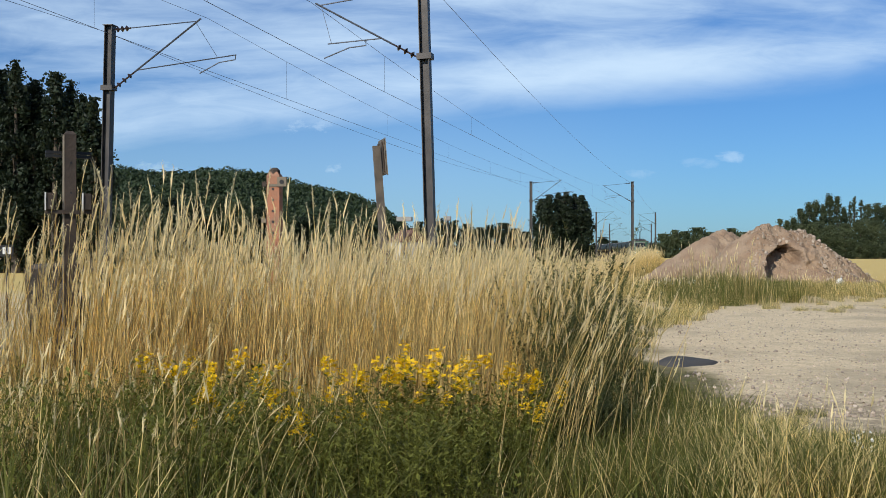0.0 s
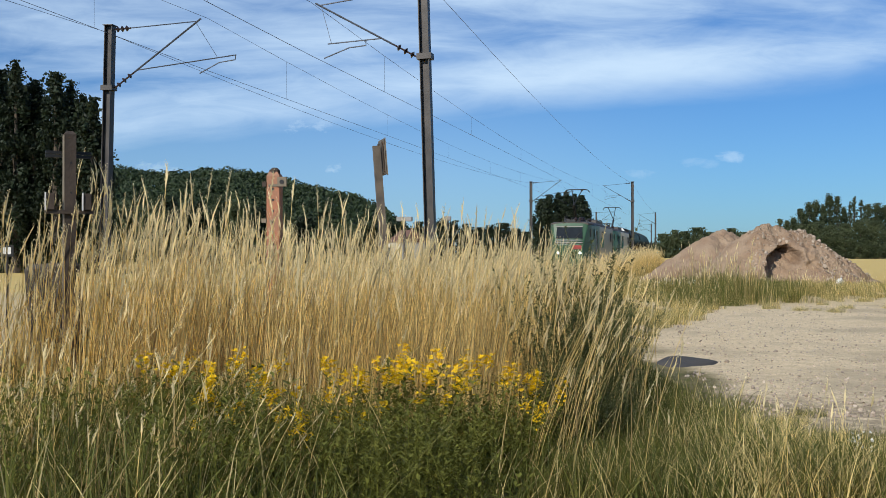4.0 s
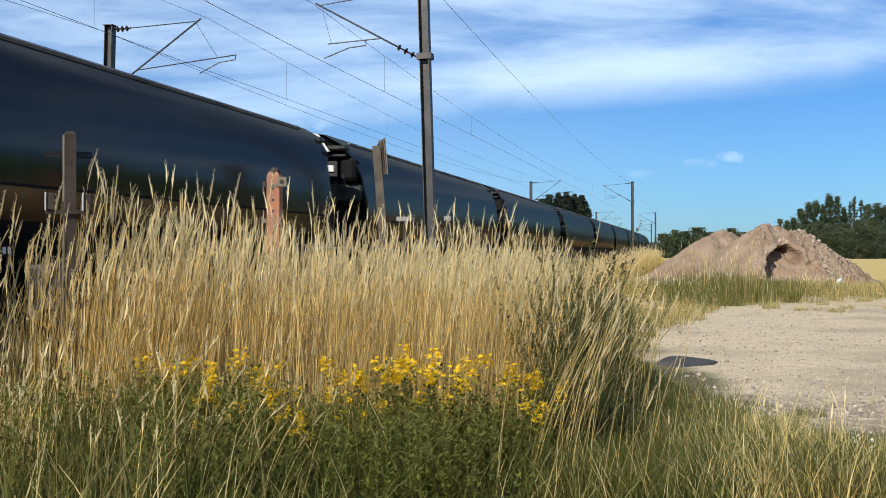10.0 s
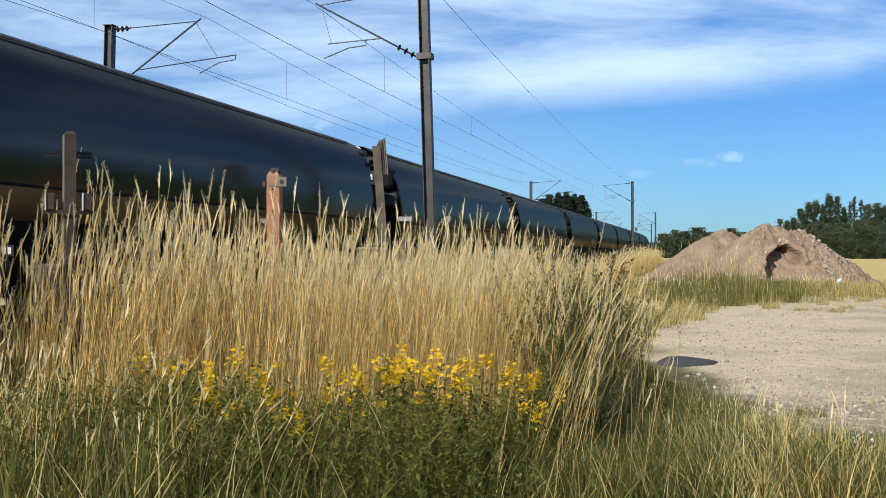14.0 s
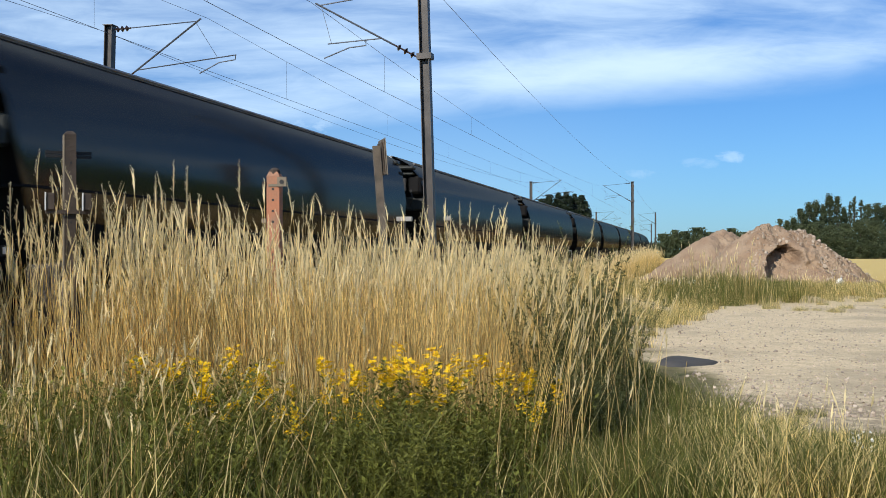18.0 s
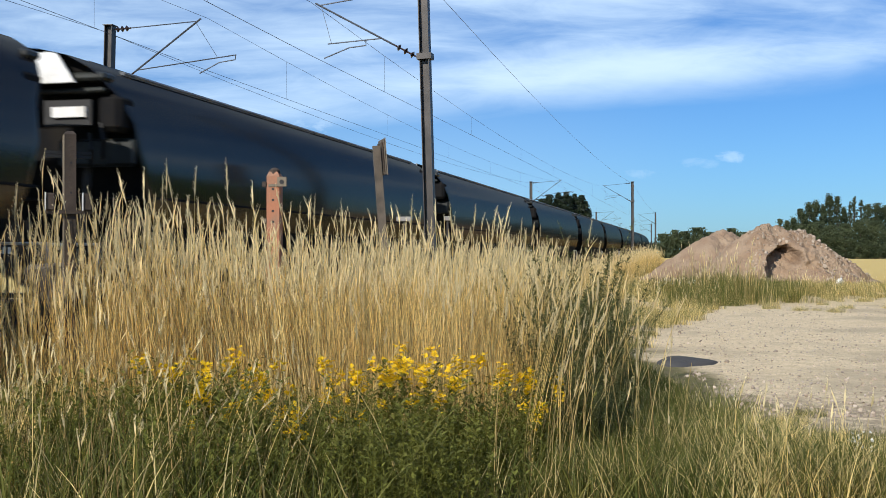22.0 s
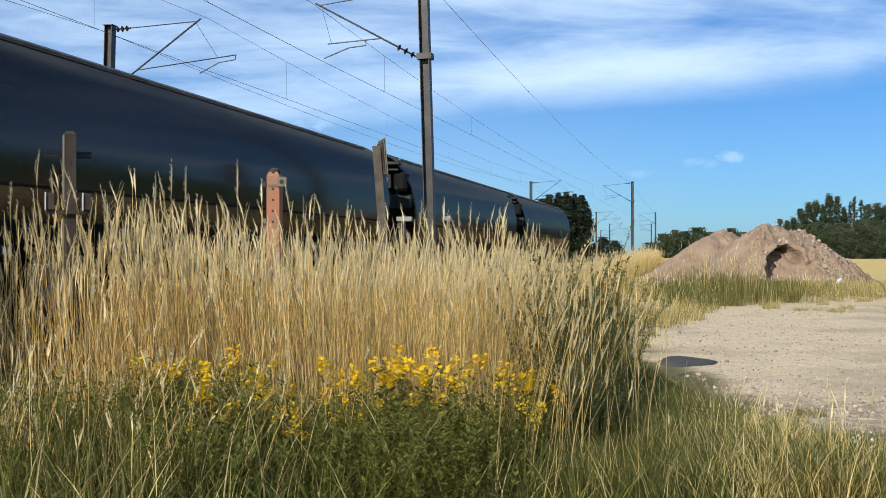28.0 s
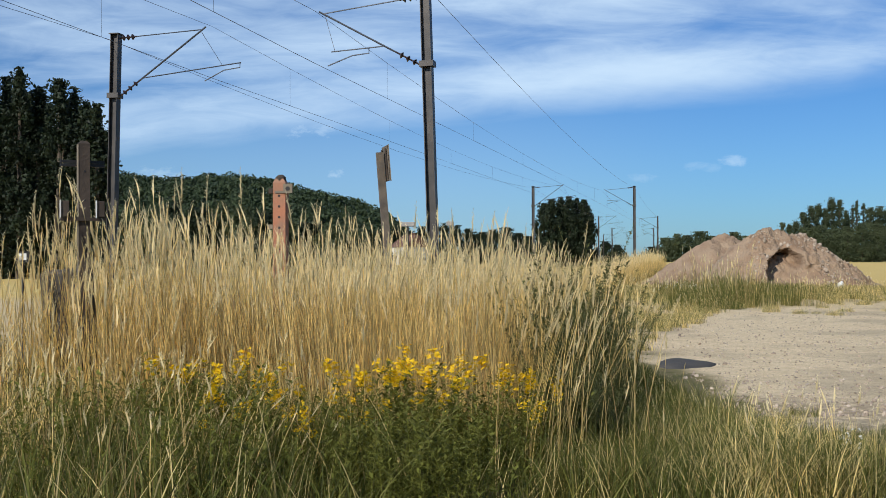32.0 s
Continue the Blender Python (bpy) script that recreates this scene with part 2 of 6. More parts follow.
def earth_material():
    """The mound: reddish loam with pale rubble through it."""
    m = material("reddish loam with rubble", (0.335, 0.240, 0.160), 0.95, second=(0.25, 0.165, 0.105), scale=1.1, fine=9, bump=1.0, bump_size=0.12)
    return m


M_EARTH = earth_material()


def ground_material():
    """Meadow soil, the pale gravel yard, the worn strip round it and the stubble field beyond."""
    m = bpy.data.materials.new("ground")
    m.use_nodes = True
    n, l = m.node_tree.nodes, m.node_tree.links
    p = n["Principled BSDF"]
    p.inputs["Roughness"].default_value = 0.95
    p.inputs["Specular IOR Level"].default_value = 0.2
    co = n.new("ShaderNodeTexCoord")
    sep = n.new("ShaderNodeSeparateXYZ")
    l.new(co.outputs["Object"], sep.inputs[0])

    def noise_fac(scale, detail=4, rough=0.55):
        t = n.new("ShaderNodeTexNoise")
        t.inputs["Scale"].default_value, t.inputs["Detail"].default_value, t.inputs["Roughness"].default_value = scale, detail, rough
        l.new(co.outputs["Object"], t.inputs["Vector"])
        return t.outputs["Fac"]

    def calc(op, a, b=0.0, clamp=False):
        t = n.new("ShaderNodeMath")
        t.operation, t.use_clamp = op, clamp
        for i, v in enumerate((a, b)):
            if isinstance(v, (int, float)):
                t.inputs[i].default_value = v
            else:
                l.new(v, t.inputs[i])
        return t.outputs[0]

    def soft(v, lo, hi):
        t = n.new("ShaderNodeMapRange")
        t.interpolation_type = "SMOOTHSTEP"
        t.inputs["From Min"].default_value, t.inputs["From Max"].default_value = lo, hi
        l.new(v, t.inputs["Value"])
        return t.outputs["Result"]

    def blend(fac, a, b):
        t = n.new("ShaderNodeMixRGB")
        for sock, v in ((t.inputs["Fac"], fac), (t.inputs["Color1"], a), (t.inputs["Color2"], b)):
            if isinstance(v, tuple):
                sock.default_value = (*v, 1)
            else:
                l.new(v, sock)
        return t.outputs[0]

    X, Y = sep.outputs["X"], sep.outputs["Y"]
    wob = calc("MULTIPLY", calc("SUBTRACT", noise_fac(0.55, 5), 0.5), 3.2)
    n_mid, n_fine, n_big = noise_fac(5.5, 6, 0.7), noise_fac(38.0, 3), noise_fac(0.25, 3)
    # yard: right of x = 2.9, from y = 9.6 to 33
    yard = calc("MULTIPLY", soft(calc("ADD", X, wob), 2.7, 3.6),
                calc("MULTIPLY", soft(calc("ADD", calc("ADD", Y, wob), calc("MULTIPLY", X, 0.35)), 9.6, 10.9), calc("SUBTRACT", 1.0, soft(calc("ADD", Y, calc("MULTIPLY", wob, 4.5)), 28.0, 37.5))))
    gravel = blend(soft(n_mid, 0.38, 0.68), (0.71, 0.57, 0.375), (0.57, 0.45, 0.285))
    gravel = blend(soft(n_fine, 0.56, 0.68), gravel, (0.34, 0.27, 0.20))
    gravel = blend(calc("MULTIPLY", soft(n_big, 0.50, 0.62), 0.45), gravel, (0.27, 0.22, 0.15))
    gravel = blend(calc("MULTIPLY", soft(noise_fac(15.0, 4, 0.6), 0.56, 0.66), 0.55), gravel, (0.36, 0.285, 0.20))
    damp = calc("MULTIPLY", calc("SUBTRACT", 1.0, soft(calc("ADD", Y, wob), 10.6, 12.6)), soft(n_mid, 0.36, 0.56))
    gravel = blend(calc("MULTIPLY", damp, 0.8), gravel, (0.27, 0.215, 0.145))
    meadow = blend(soft(n_mid, 0.40, 0.62), (0.21, 0.17, 0.085), (0.13, 0.125, 0.045))
    meadow = blend(soft(n_fine, 0.50, 0.72), meadow, (0.22, 0.175, 0.08))
    meadow = blend(soft(Y, 22.0, 30.0), meadow, blend(soft(n_mid, 0.40, 0.65), (0.58, 0.45, 0.25), (0.47, 0.36, 0.19)))
    field = blend(soft(n_mid, 0.35, 0.7), (0.62, 0.46, 0.17), (0.52, 0.37, 0.13))
    far = soft(Y, 52.0, 64.0)
    base = blend(yard, blend(far, meadow, field), gravel)
    l.new(base, p.inputs["Base Color"])
    b = n.new("ShaderNodeBump")
    b.inputs["Strength"].default_value, b.inputs["Distance"].default_value = 0.7, 0.03
    l.new(calc("ADD", n_fine, calc("MULTIPLY", n_mid, 1.5)), b.inputs["Height"])
    l.new(b.outputs[0], p.inputs["Normal"])
    return m


M_GROUND = ground_material()

# ---- mesh tools ----


def track_point(s, off):
    """A point of the railway plan, s metres along it, off metres left of the camera's line; bends left far away. Also its heading."""
    e = min(max(s - BEND_S, 0.0), BEND_E - BEND_S)
    shift = BEND_K * e * e + 2 * BEND_K * e * max(s - BEND_E, 0.0)
    turn = TH - math.atan(2 * BEND_K * e)
    o = off + shift
    return s * math.sin(TH) - o * math.cos(TH), s * math.cos(TH) + o * math.sin(TH), turn


def track_pose(s, off, z=RAIL_Z):
    """The pose on the railway: x along it (away), y to its left."""
    x, y, turn = track_point(s, off)
    return pose(x, y, z, 0, 0, 90 - math.degrees(turn))


def off_of(x, y):
    return -x * math.cos(TH) + y * math.sin(TH)


def smooth(v, lo, hi):
    v = min(max((v - lo) / (hi - lo), 0.0), 1.0)
    return v * v * (3 - 2 * v)


def ground_z(x, y):
    """The lie of the land: level by the camera, a step down to the railway."""
    return -0.62 * smooth(off_of(x, y), 5.8, 6.5) + 0.03 * math.sin(x * 0.7 + 1) * math.cos(y * 0.45)


def part(name, bm, mat, parent=None, label="", smooth_on=False):
    me = bpy.data.meshes.new(name)
    if isinstance(bm, tuple):
        me.from_pydata(*bm)
    else:
        bm.normal_update()
        bm.to_mesh(me)
        bm.free()
    for m in (mat if isinstance(mat, (list, tuple)) else [mat]):
        me.materials.append(m)
    if smooth_on:
        me.polygons.foreach_set("use_smooth", [True] * len(me.polygons))
    ob = new(name, me)
    if parent is not None:
        ob.parent = parent
    if label:
        tagged(ob, label=label)
    return ob


def empty(name, m=None, **tags):
    ob = new(name)
    ob.empty_display_size = 0.3
    if m is not None:
        ob.matrix_world = m
    return tagged(ob, **tags)


def add_box(bm, x0, x1, y0, y1, z0, z1, m=None, bevel=0.0):
    vs = [bm.verts.new((x, y, z)) for z in (z0, z1) for y in (y0, y1) for x in (x0, x1)]
    fs = [bm.faces.new([vs[i] for i in f]) for f in ((0, 2, 3, 1), (4, 5, 7, 6), (0, 1, 5, 4), (2, 6, 7, 3), (0, 4, 6, 2), (1, 3, 7, 5))]
    if bevel:
        es = list({e for f in fs for e in f.edges})
        r = bmesh.ops.bevel(bm, geom=es, offset=bevel, segments=1, affect="EDGES", profile=0.5)
        vs = list({v for f in r["faces"] for v in f.verts} | {v for v in vs if v.is_valid})
    if m is not None:
        bmesh.ops.transform(bm, matrix=m, verts=vs)
    return bm


def box(x0, x1, y0, y1, z0, z1, m=None, bevel=0.0):
    return add_box(bmesh.new(), x0, x1, y0, y1, z0, z1, m, bevel)


def add_tube(bm, pts, radii, sides=6, cap=True):
    """A tube through points with a radius at each."""
    pts = [Vector(p) for p in pts]
    if isinstance(radii, (int, float)):
        radii = [radii] * len(pts)
    rings = []
    for i, p in enumerate(pts):
        way = (pts[min(i + 1, len(pts) - 1)] - pts[max(i - 1, 0)]).normalized()
        side = way.orthogonal().normalized() if abs(way.z) > 0.95 else way.cross(Vector((0, 0, 1))).normalized()
        up = side.cross(way)
        rings.append([bm.verts.new(p + (side * math.cos(a) + up * math.sin(a)) * radii[i]) for a in (2 * math.pi * k / sides for k in range(sides))])
    for a, b in zip(rings, rings[1:]):
        for k in range(sides):
            bm.faces.new((a[k], a[(k + 1) % sides], b[(k + 1) % sides], b[k]))
    if cap:
        bm.faces.new(rings[0][::-1]), bm.faces.new(rings[-1])
    return bm


def tube(pts, radii, sides=6, cap=True):
    return add_tube(bmesh.new(), pts, radii, sides, cap)


def add_loft(bm, rings, caps=True):
    vs = [[bm.verts.new(p) for p in r] for r in rings]
    n = len(vs[0])
    for a, b in zip(vs, vs[1:]):
        for k in range(n):
            bm.faces.new((a[k], a[(k + 1) % n], b[(k + 1) % n], b[k]))
    if caps:
        bm.faces.new(vs[0][::-1]), bm.faces.new(vs[-1])
    return bm


def loft(rings, caps=True):
    bm = add_loft(bmesh.new(), rings, caps)
    bmesh.ops.recalc_face_normals(bm, faces=bm.faces)
    return bm


def add_prism(bm, pts, y0, y1):
    """An outline in x, z pulled from y0 to y1."""
    a = [bm.verts.new((x, y0, z)) for x, z in pts]
    b = [bm.verts.new((x, y1, z)) for x, z in pts]
    n = len(pts)
    fs = [bm.faces.new(a), bm.faces.new(b[::-1])]
    fs += [bm.faces.new((a[(k + 1) % n], a[k], b[k], b[(k + 1) % n])) for k in range(n)]
    bmesh.ops.recalc_face_normals(bm, faces=fs)
    return bm

# ---- the land ----


def spaced(lo, hi, near, step, grow):
    """Lines that are close together round near and wider apart away from it."""
    out, v, d = [near], near, step
    while v < hi:
        v += d
        d *= grow
        out.append(min(v, hi))
    v, d = near, step
    while v > lo:
        v -= d
        d *= grow
        out.insert(0, max(v, lo))
    return out


def build_ground():
    xs = spaced(-2600, 2600, 0.0, 0.55, 1.075)
    ys = spaced(-900, 4200, 14.0, 0.55, 1.075)
    verts = [(x, y, ground_z(x, y)) for y in ys for x in xs]
    w = len(xs)
    faces = [(j * w + i, j * w + i + 1, (j + 1) * w + i + 1, (j + 1) * w + i) for j in range(len(ys) - 1) for i in range(w - 1)]
    g = part("ground", (verts, [], faces), M_GROUND, smooth_on=True)
    tagged(g, "dry meadow, pale gravel yard and stubble field", "ground", kind="structure")


build_ground()


def build_railway():
    """Ballast bed and rails of both tracks, sleepers as one piece."""
    ss = [-140 + 10 * i for i in range(60)]
    for c, nm in ((NEAR_C, "track_bed_1"), (FAR_C, "track_bed_2")):
        rings = []
        for s in ss:
            ring = []
            for o, z in ((-2.1, -0.75), (-1.45, -0.2), (1.45, -0.2), (2.1, -0.75)):
                x, y, _ = track_point(s, c + o)
                ring.append((x, y, RAIL_Z + z))
            rings.append(ring)
        bed = part(nm, loft(rings), M_BALLAST)
        tagged(bed, "grey-brown ballast bed under a railway track", "railway track", kind="structure")
        for g in (-0.753, 0.753):
            rr = []
            for s in ss:
                ring = []
                for o, z in ((-0.07, -0.17), (0.07, -0.17), (0.035, -0.05), (0.035, 0.0), (-0.035, 0.0), (-0.035, -0.05)):
                    x, y, _ = track_point(s, c + g + o)
                    ring.append((x, y, RAIL_Z + z))
                rr.append(ring)
            part("rail", loft(rr), M_RAIL, bed)
        bm = bmesh.new()
        for k in range(420):
            add_box(bm, -0.13, 0.13, -1.25, 1.25, -0.34, -0.165, track_pose(-70 + 0.6 * k, c))
        part("sleepers", bm, M_CONCRETE, bed)


build_railway()

# ---- overhead line ----
# masts: place along the line and distance off, near row and far row
MASTS = ((-37.4, 5.24, -35.5, 13.6), (21.2, 5.24, 23.5, 13.97), (84.7, 5.11, 82.9, 12.72), (149.5, 5.56, 147.6, 13.4), (209.5, 5.24, 208.0, 13.1),
         (269.5, 5.24, 268.0, 13.1), (329.0, 5.24, 327.5, 13.1), (389.0, 5.24, 387.5, 13.1))
MAST_S = [(a, c) for a, b, c, d in MASTS]
MAST_TOP = 6.99
CONTACT = {1: 5.62, -1: 5.82}      # contact wire over the near and the far track
CARRIER = {1: 6.72, -1: 7.05}


def build_mast(s, off, side, lean=0.0):
    """A steel H-post with its bracket arm; side 1 stands by the near track and reaches left, -1 the other way."""
    x, y, turn = track_point(s, off)
    m = empty("catenary_mast", pose(x, y, 0, 0, 0, 90 - math.degrees(turn)) @ pose(0, 0, 0, lean, 0, 0),
              label="grey steel H-section overhead line mast with bracket arm", category="mast", group="overhead line masts")
    bm = bmesh.new()
    outline = [(-0.1, -0.1), (0.1, -0.1), (0.1, -0.084), (0.008, -0.084), (0.008, 0.084), (0.1, 0.084), (0.1, 0.1), (-0.1, 0.1), (-0.1, 0.084), (-0.008, 0.084), (-0.008, -0.084), (-0.1, -0.084)]
    add_loft(bm, [[(px, py, z) for px, py in outline] for z in (-0.7, MAST_TOP)])
    bmesh.ops.recalc_face_normals(bm, faces=bm.faces)
    part("post", bm, M_MAST, m)
    part("footing", box(-0.35, 0.35, -0.35, 0.35, -1.2, -0.45, bevel=0.03), M_CONCRETE, m)
    part("cap_plate", box(-0.13, 0.13, -0.13, 0.13, MAST_TOP, MAST_TOP + 0.02), M_MAST, m)
    d = side
    apex = (0, 2.22 * d if side > 0 else 2.28 * d, CARRIER[side])
    low = (0, 0.16 * d, 5.50)
    a = Vector(apex) - Vector(low)
    at = lambda f: tuple(Vector(low) + a * f)
    part("clamp", box(-0.13, 0.13, -0.15, 0.15, 5.44, 5.56), M_MAST, m)
    part("strut", tube([at(0.24), at(1.04)], 0.022, 6), M_WIRE, m)

    def insulator(p, q, n=4):
        p, q = Vector(p), Vector(q)
        bmi = tube([p, q], 0.02, 6)
        for k in range(n):
            c = p.lerp(q, (k + 0.8) / (n + 0.6))
            e = (q - p).normalized() * 0.03
            add_tube(bmi, [c - e, c - e * 0.4, c + e], [0.04, 0.075, 0.03], 8)
        return part("insulator", bmi, M_INSUL, m, "dark ribbed insulator")

    insulator(low, at(0.24), 3)
    tie0, tie1 = Vector((0, 0.12 * d, MAST_TOP - 0.09)), Vector(at(1.0))
    insulator(tie0, tie0.lerp(tie1, 0.2), 3)
    part("top_tie", tube([tie0.lerp(tie1, 0.2), tie1], 0.014, 5), M_WIRE, m)
    cz = CONTACT[side]
    if side > 0:
        part("registration_tube", tube([at(0.36), (0, 2.06 * d, cz + 0.29)], 0.014, 5), M_WIRE, m)
        part("steady_arm", tube([(0, 1.24 * d, cz + 0.31), (0, 1.24 * d, cz + 0.2), (0, 1.6 * d, cz + 0.18), (0, 2.15 * d, cz)], 0.014, 5), M_WIRE, m)
        part("hanger", tube([at(0.98), (0, 1.98 * d, cz + 0.29)], 0.006, 4), M_WIRE, m)
    else:
        part("registration_tube", tube([at(0.27), (0, 3.28 * d, cz + 0.42)], 0.015, 5), M_WIRE, m)
        part("steady_arm", tube([(0, 3.26 * d, cz + 0.42), (0, 3.26 * d, cz + 0.31), (0, 2.85 * d, cz + 0.25), (0, 2.36 * d, cz)], 0.014, 5), M_WIRE, m)
        part("hanger", tube([at(0.98), (0, 2.8 * d, cz + 0.38)], 0.006, 4), M_WIRE, m)


for k, (near_s, near_o, far_s, far_o) in enumerate(MASTS):
    build_mast(near_s, near_o, 1, -1.7 if k == 1 else 0.0)
    build_mast(far_s, far_o, -1, 1.4 if k == 1 else 0.0)


def wire_line(name, pts, r, label, parent=None):
    ob = part(name, tube(pts, r, 5), M_WIRE, parent)
    if parent is None:
        tagged(ob, label, "overhead wire")
    return ob


def build_wires(side, off, column):
    con, car, drops = [], [], []
    for i in range(len(MAST_S) - 1):
        s0, s1 = MAST_S[i][column], MAST_S[i + 1][column]
        st0, st1 = (0.16 if i % 2 else -0.16), (-0.16 if i % 2 else 0.16)
        for k in range(12 + (i == len(MAST_S) - 2)):
            f = k / 12
            s = s0 + (s1 - s0) * f
            o = off - 0.16 + (st0 + (st1 - st0) * f) * 0.6
            x, y, _ = track_point(s, o)
            zc = CONTACT[side] + 0.04 * 4 * f * (1 - f)
            zm = CARRIER[side] - 0.58 * 4 * f * (1 - f)
            con.append((x, y, zc)), car.append((x, y, zm))
            if k % 2 and i < 5:
                drops.append(((x, y, zc), (x, y, zm)))
    top = wire_line("catenary_wire", car, 0.0045, "thin dark carrier wire slung between masts with droppers and contact wire")
    wire_line("contact_wire", con, 0.0055, "", top)
    for a, b in drops:
        wire_line("dropper", [a, b], 0.003, "", top)


build_wires(1, NEAR_C, 0)
build_wires(-1, FAR_C, 1)
for column, off in ((0, 1), (1, 3)):
    pts = []
    for i in range(len(MAST_S) - 1):
        for k in range(10):
            f = k / 10
            s = MAST_S[i][column] + (MAST_S[i + 1][column] - MAST_S[i][column]) * f
            o = MASTS[i][off] + (MASTS[i + 1][off] - MASTS[i][off]) * f
            x, y, _ = track_point(s, o)
            pts.append((x, y, MAST_TOP - 0.12 - 0.5 * 4 * f * (1 - f)))
    wire_line("earth_wire", pts, 0.0055, "thin dark earth wire running from mast top to mast top")

# ---- the train ----
TRAIN_V = 28.15
TRAIN_S = 179.95           # where the first buffers are at the start
LOCO_L, WAGON_L, WAGONS = 19.45, 16.47, 38
# the small changes of pace: seconds and metres ahead of the even run
PACE_T = (0.0, 7.0, 7.6, 8.5, 10.0, 13.0, 17.0, 21.0, 24.0, 26.0, 28.5, 32.0)
PACE_D = (1.1, 1.1, 0.7, 0.35, 0.2, 0.25, 0.4, 0.6, 0.8, 0.5, 0.2, 0.3)


SLIM = 0.935              # the drawings below are in units of this, but for their width


def to_size(thing, tall=SLIM):
    for o in thing.children_recursive:
        if not o.data.get("sized"):
            o.data.transform(Matrix.Diagonal((SLIM, 1, tall, 1)))
            o.data["sized"] = 1
    return thing


def bogie(parent, xc, wheels=(-0.9, 0.9), r=0.46):
    b = part("bogie", bmesh.new(), M_UNDER, parent)
    me = bmesh.new()
    for y in (-1.02, 0.92):
        add_prism(me, [(xc - 1.5, 0.62), (xc - 1.3, 0.72), (xc - 0.5, 0.72), (xc - 0.3, 0.5), (xc + 0.3, 0.5), (xc + 0.5, 0.72), (xc + 1.3, 0.72), (xc + 1.5, 0.62),
                       (xc + 1.3, 0.42), (xc + 0.6, 0.42), (xc + 0.35, 0.3), (xc - 0.35, 0.3), (xc - 0.6, 0.42), (xc - 1.3, 0.42)], y, y + 0.1)
    add_box(me, xc - 0.3, xc + 0.3, -0.95, 0.95, 0.45, 0.8)
    me.to_mesh(b.data)
    me.free()
    for wx in wheels:
        part("wheelset", add_tube(add_tube(tube([(xc + wx, -0.72, r), (xc + wx, -0.85, r)], r, 14), [(xc + wx, 0.72, r), (xc + wx, 0.85, r)], r, 14), [(xc + wx, -0.8, r), (xc + wx, 0.8, r)], 0.09, 8), M_UNDER, b)
    return b


def buffers(parent, x, way):
    for y in (-0.87, 0.87):
        part("buffer", tube([(x + 0.6 * way, y, 1.05), (x + 0.12 * way, y, 1.05), (x + 0.1 * way, y, 1.05), (x, y, 1.05)], [0.1, 0.1, 0.23, 0.22], 10), M_UNDER, parent)


def section(x, w, zt, zs, zb, wb, cut=0.0):
    """Ring of a car body round the x axis: bottom width wb, side width w, roof crown at zt, shoulder at zs."""
    pts = []
    prof = [(wb, zb), (w, zb + 0.35), (w, (zb + zs) / 2), (w - 0.01, zs), (w - 0.07, zs + (zt - zs) * 0.45), (w - 0.26, zt - 0.03), (0.0, zt)]
    for y, z in prof:
        pts.append((x, y, z))
    for y, z in prof[-2::-1]:
        pts.append((x, -y, z))
    return pts


def livery_material(grime):
    """Green cab, then silver flanks behind a slanting edge, a darker grey zone after it."""
    m = material("green and silver livery", (0.009, 0.17, 0.075), 0.34, second=(0.010, 0.125, 0.055), scale=0.9, bump=0.04, spec=0.35)
    n, l = m.node_tree.nodes, m.node_tree.links
    p = n["Principled BSDF"]
    green = p.inputs["Base Color"].links[0].from_socket
    co = n.new("ShaderNodeTexCoord")
    sep = n.new("ShaderNodeSeparateXYZ")
    l.new(co.outputs["Object"], sep.inputs[0])
    slant = n.new("ShaderNodeMath")
    slant.operation = "MULTIPLY_ADD"
    l.new(sep.outputs["Z"], slant.inputs[0])
    slant.inputs[1].default_value = -0.40
    l.new(sep.outputs["X"], slant.inputs[2])
    dirt = n.new("ShaderNodeTexNoise")
    dirt.inputs["Scale"].default_value, dirt.inputs["Detail"].default_value = 1.1, 6
    l.new(co.outputs["Object"], dirt.inputs["Vector"])
    prev = green
    for edge, col, col2 in ((4.35, (0.84, 0.72, 0.56), (0.68, 0.57, 0.43)), (7.85, (0.66, 0.56, 0.43), (0.54, 0.45, 0.34))):
        step = n.new("ShaderNodeMath")
        step.operation = "GREATER_THAN"
        l.new(slant.outputs[0], step.inputs[0])
        step.inputs[1].default_value = edge
        tone = n.new("ShaderNodeMixRGB")
        tone.inputs["Color1"].default_value, tone.inputs["Color2"].default_value = (*col, 1), (*col2, 1)
        l.new(dirt.outputs["Fac"], tone.inputs["Fac"])
        mx = n.new("ShaderNodeMixRGB")
        l.new(step.outputs[0], mx.inputs["Fac"]), l.new(prev, mx.inputs["Color1"]), l.new(tone.outputs[0], mx.inputs["Color2"])
        prev = mx.outputs[0]
    soot = n.new("ShaderNodeMixRGB")
    soot.inputs["Fac"].default_value = grime
    soot.inputs["Color2"].default_value = (0.055, 0.045, 0.035, 1)
    l.new(prev, soot.inputs["Color1"])
    l.new(soot.outputs[0], p.inputs["Base Color"])
    return m


M_LIVERIES = (livery_material(0.56), livery_material(0.0))


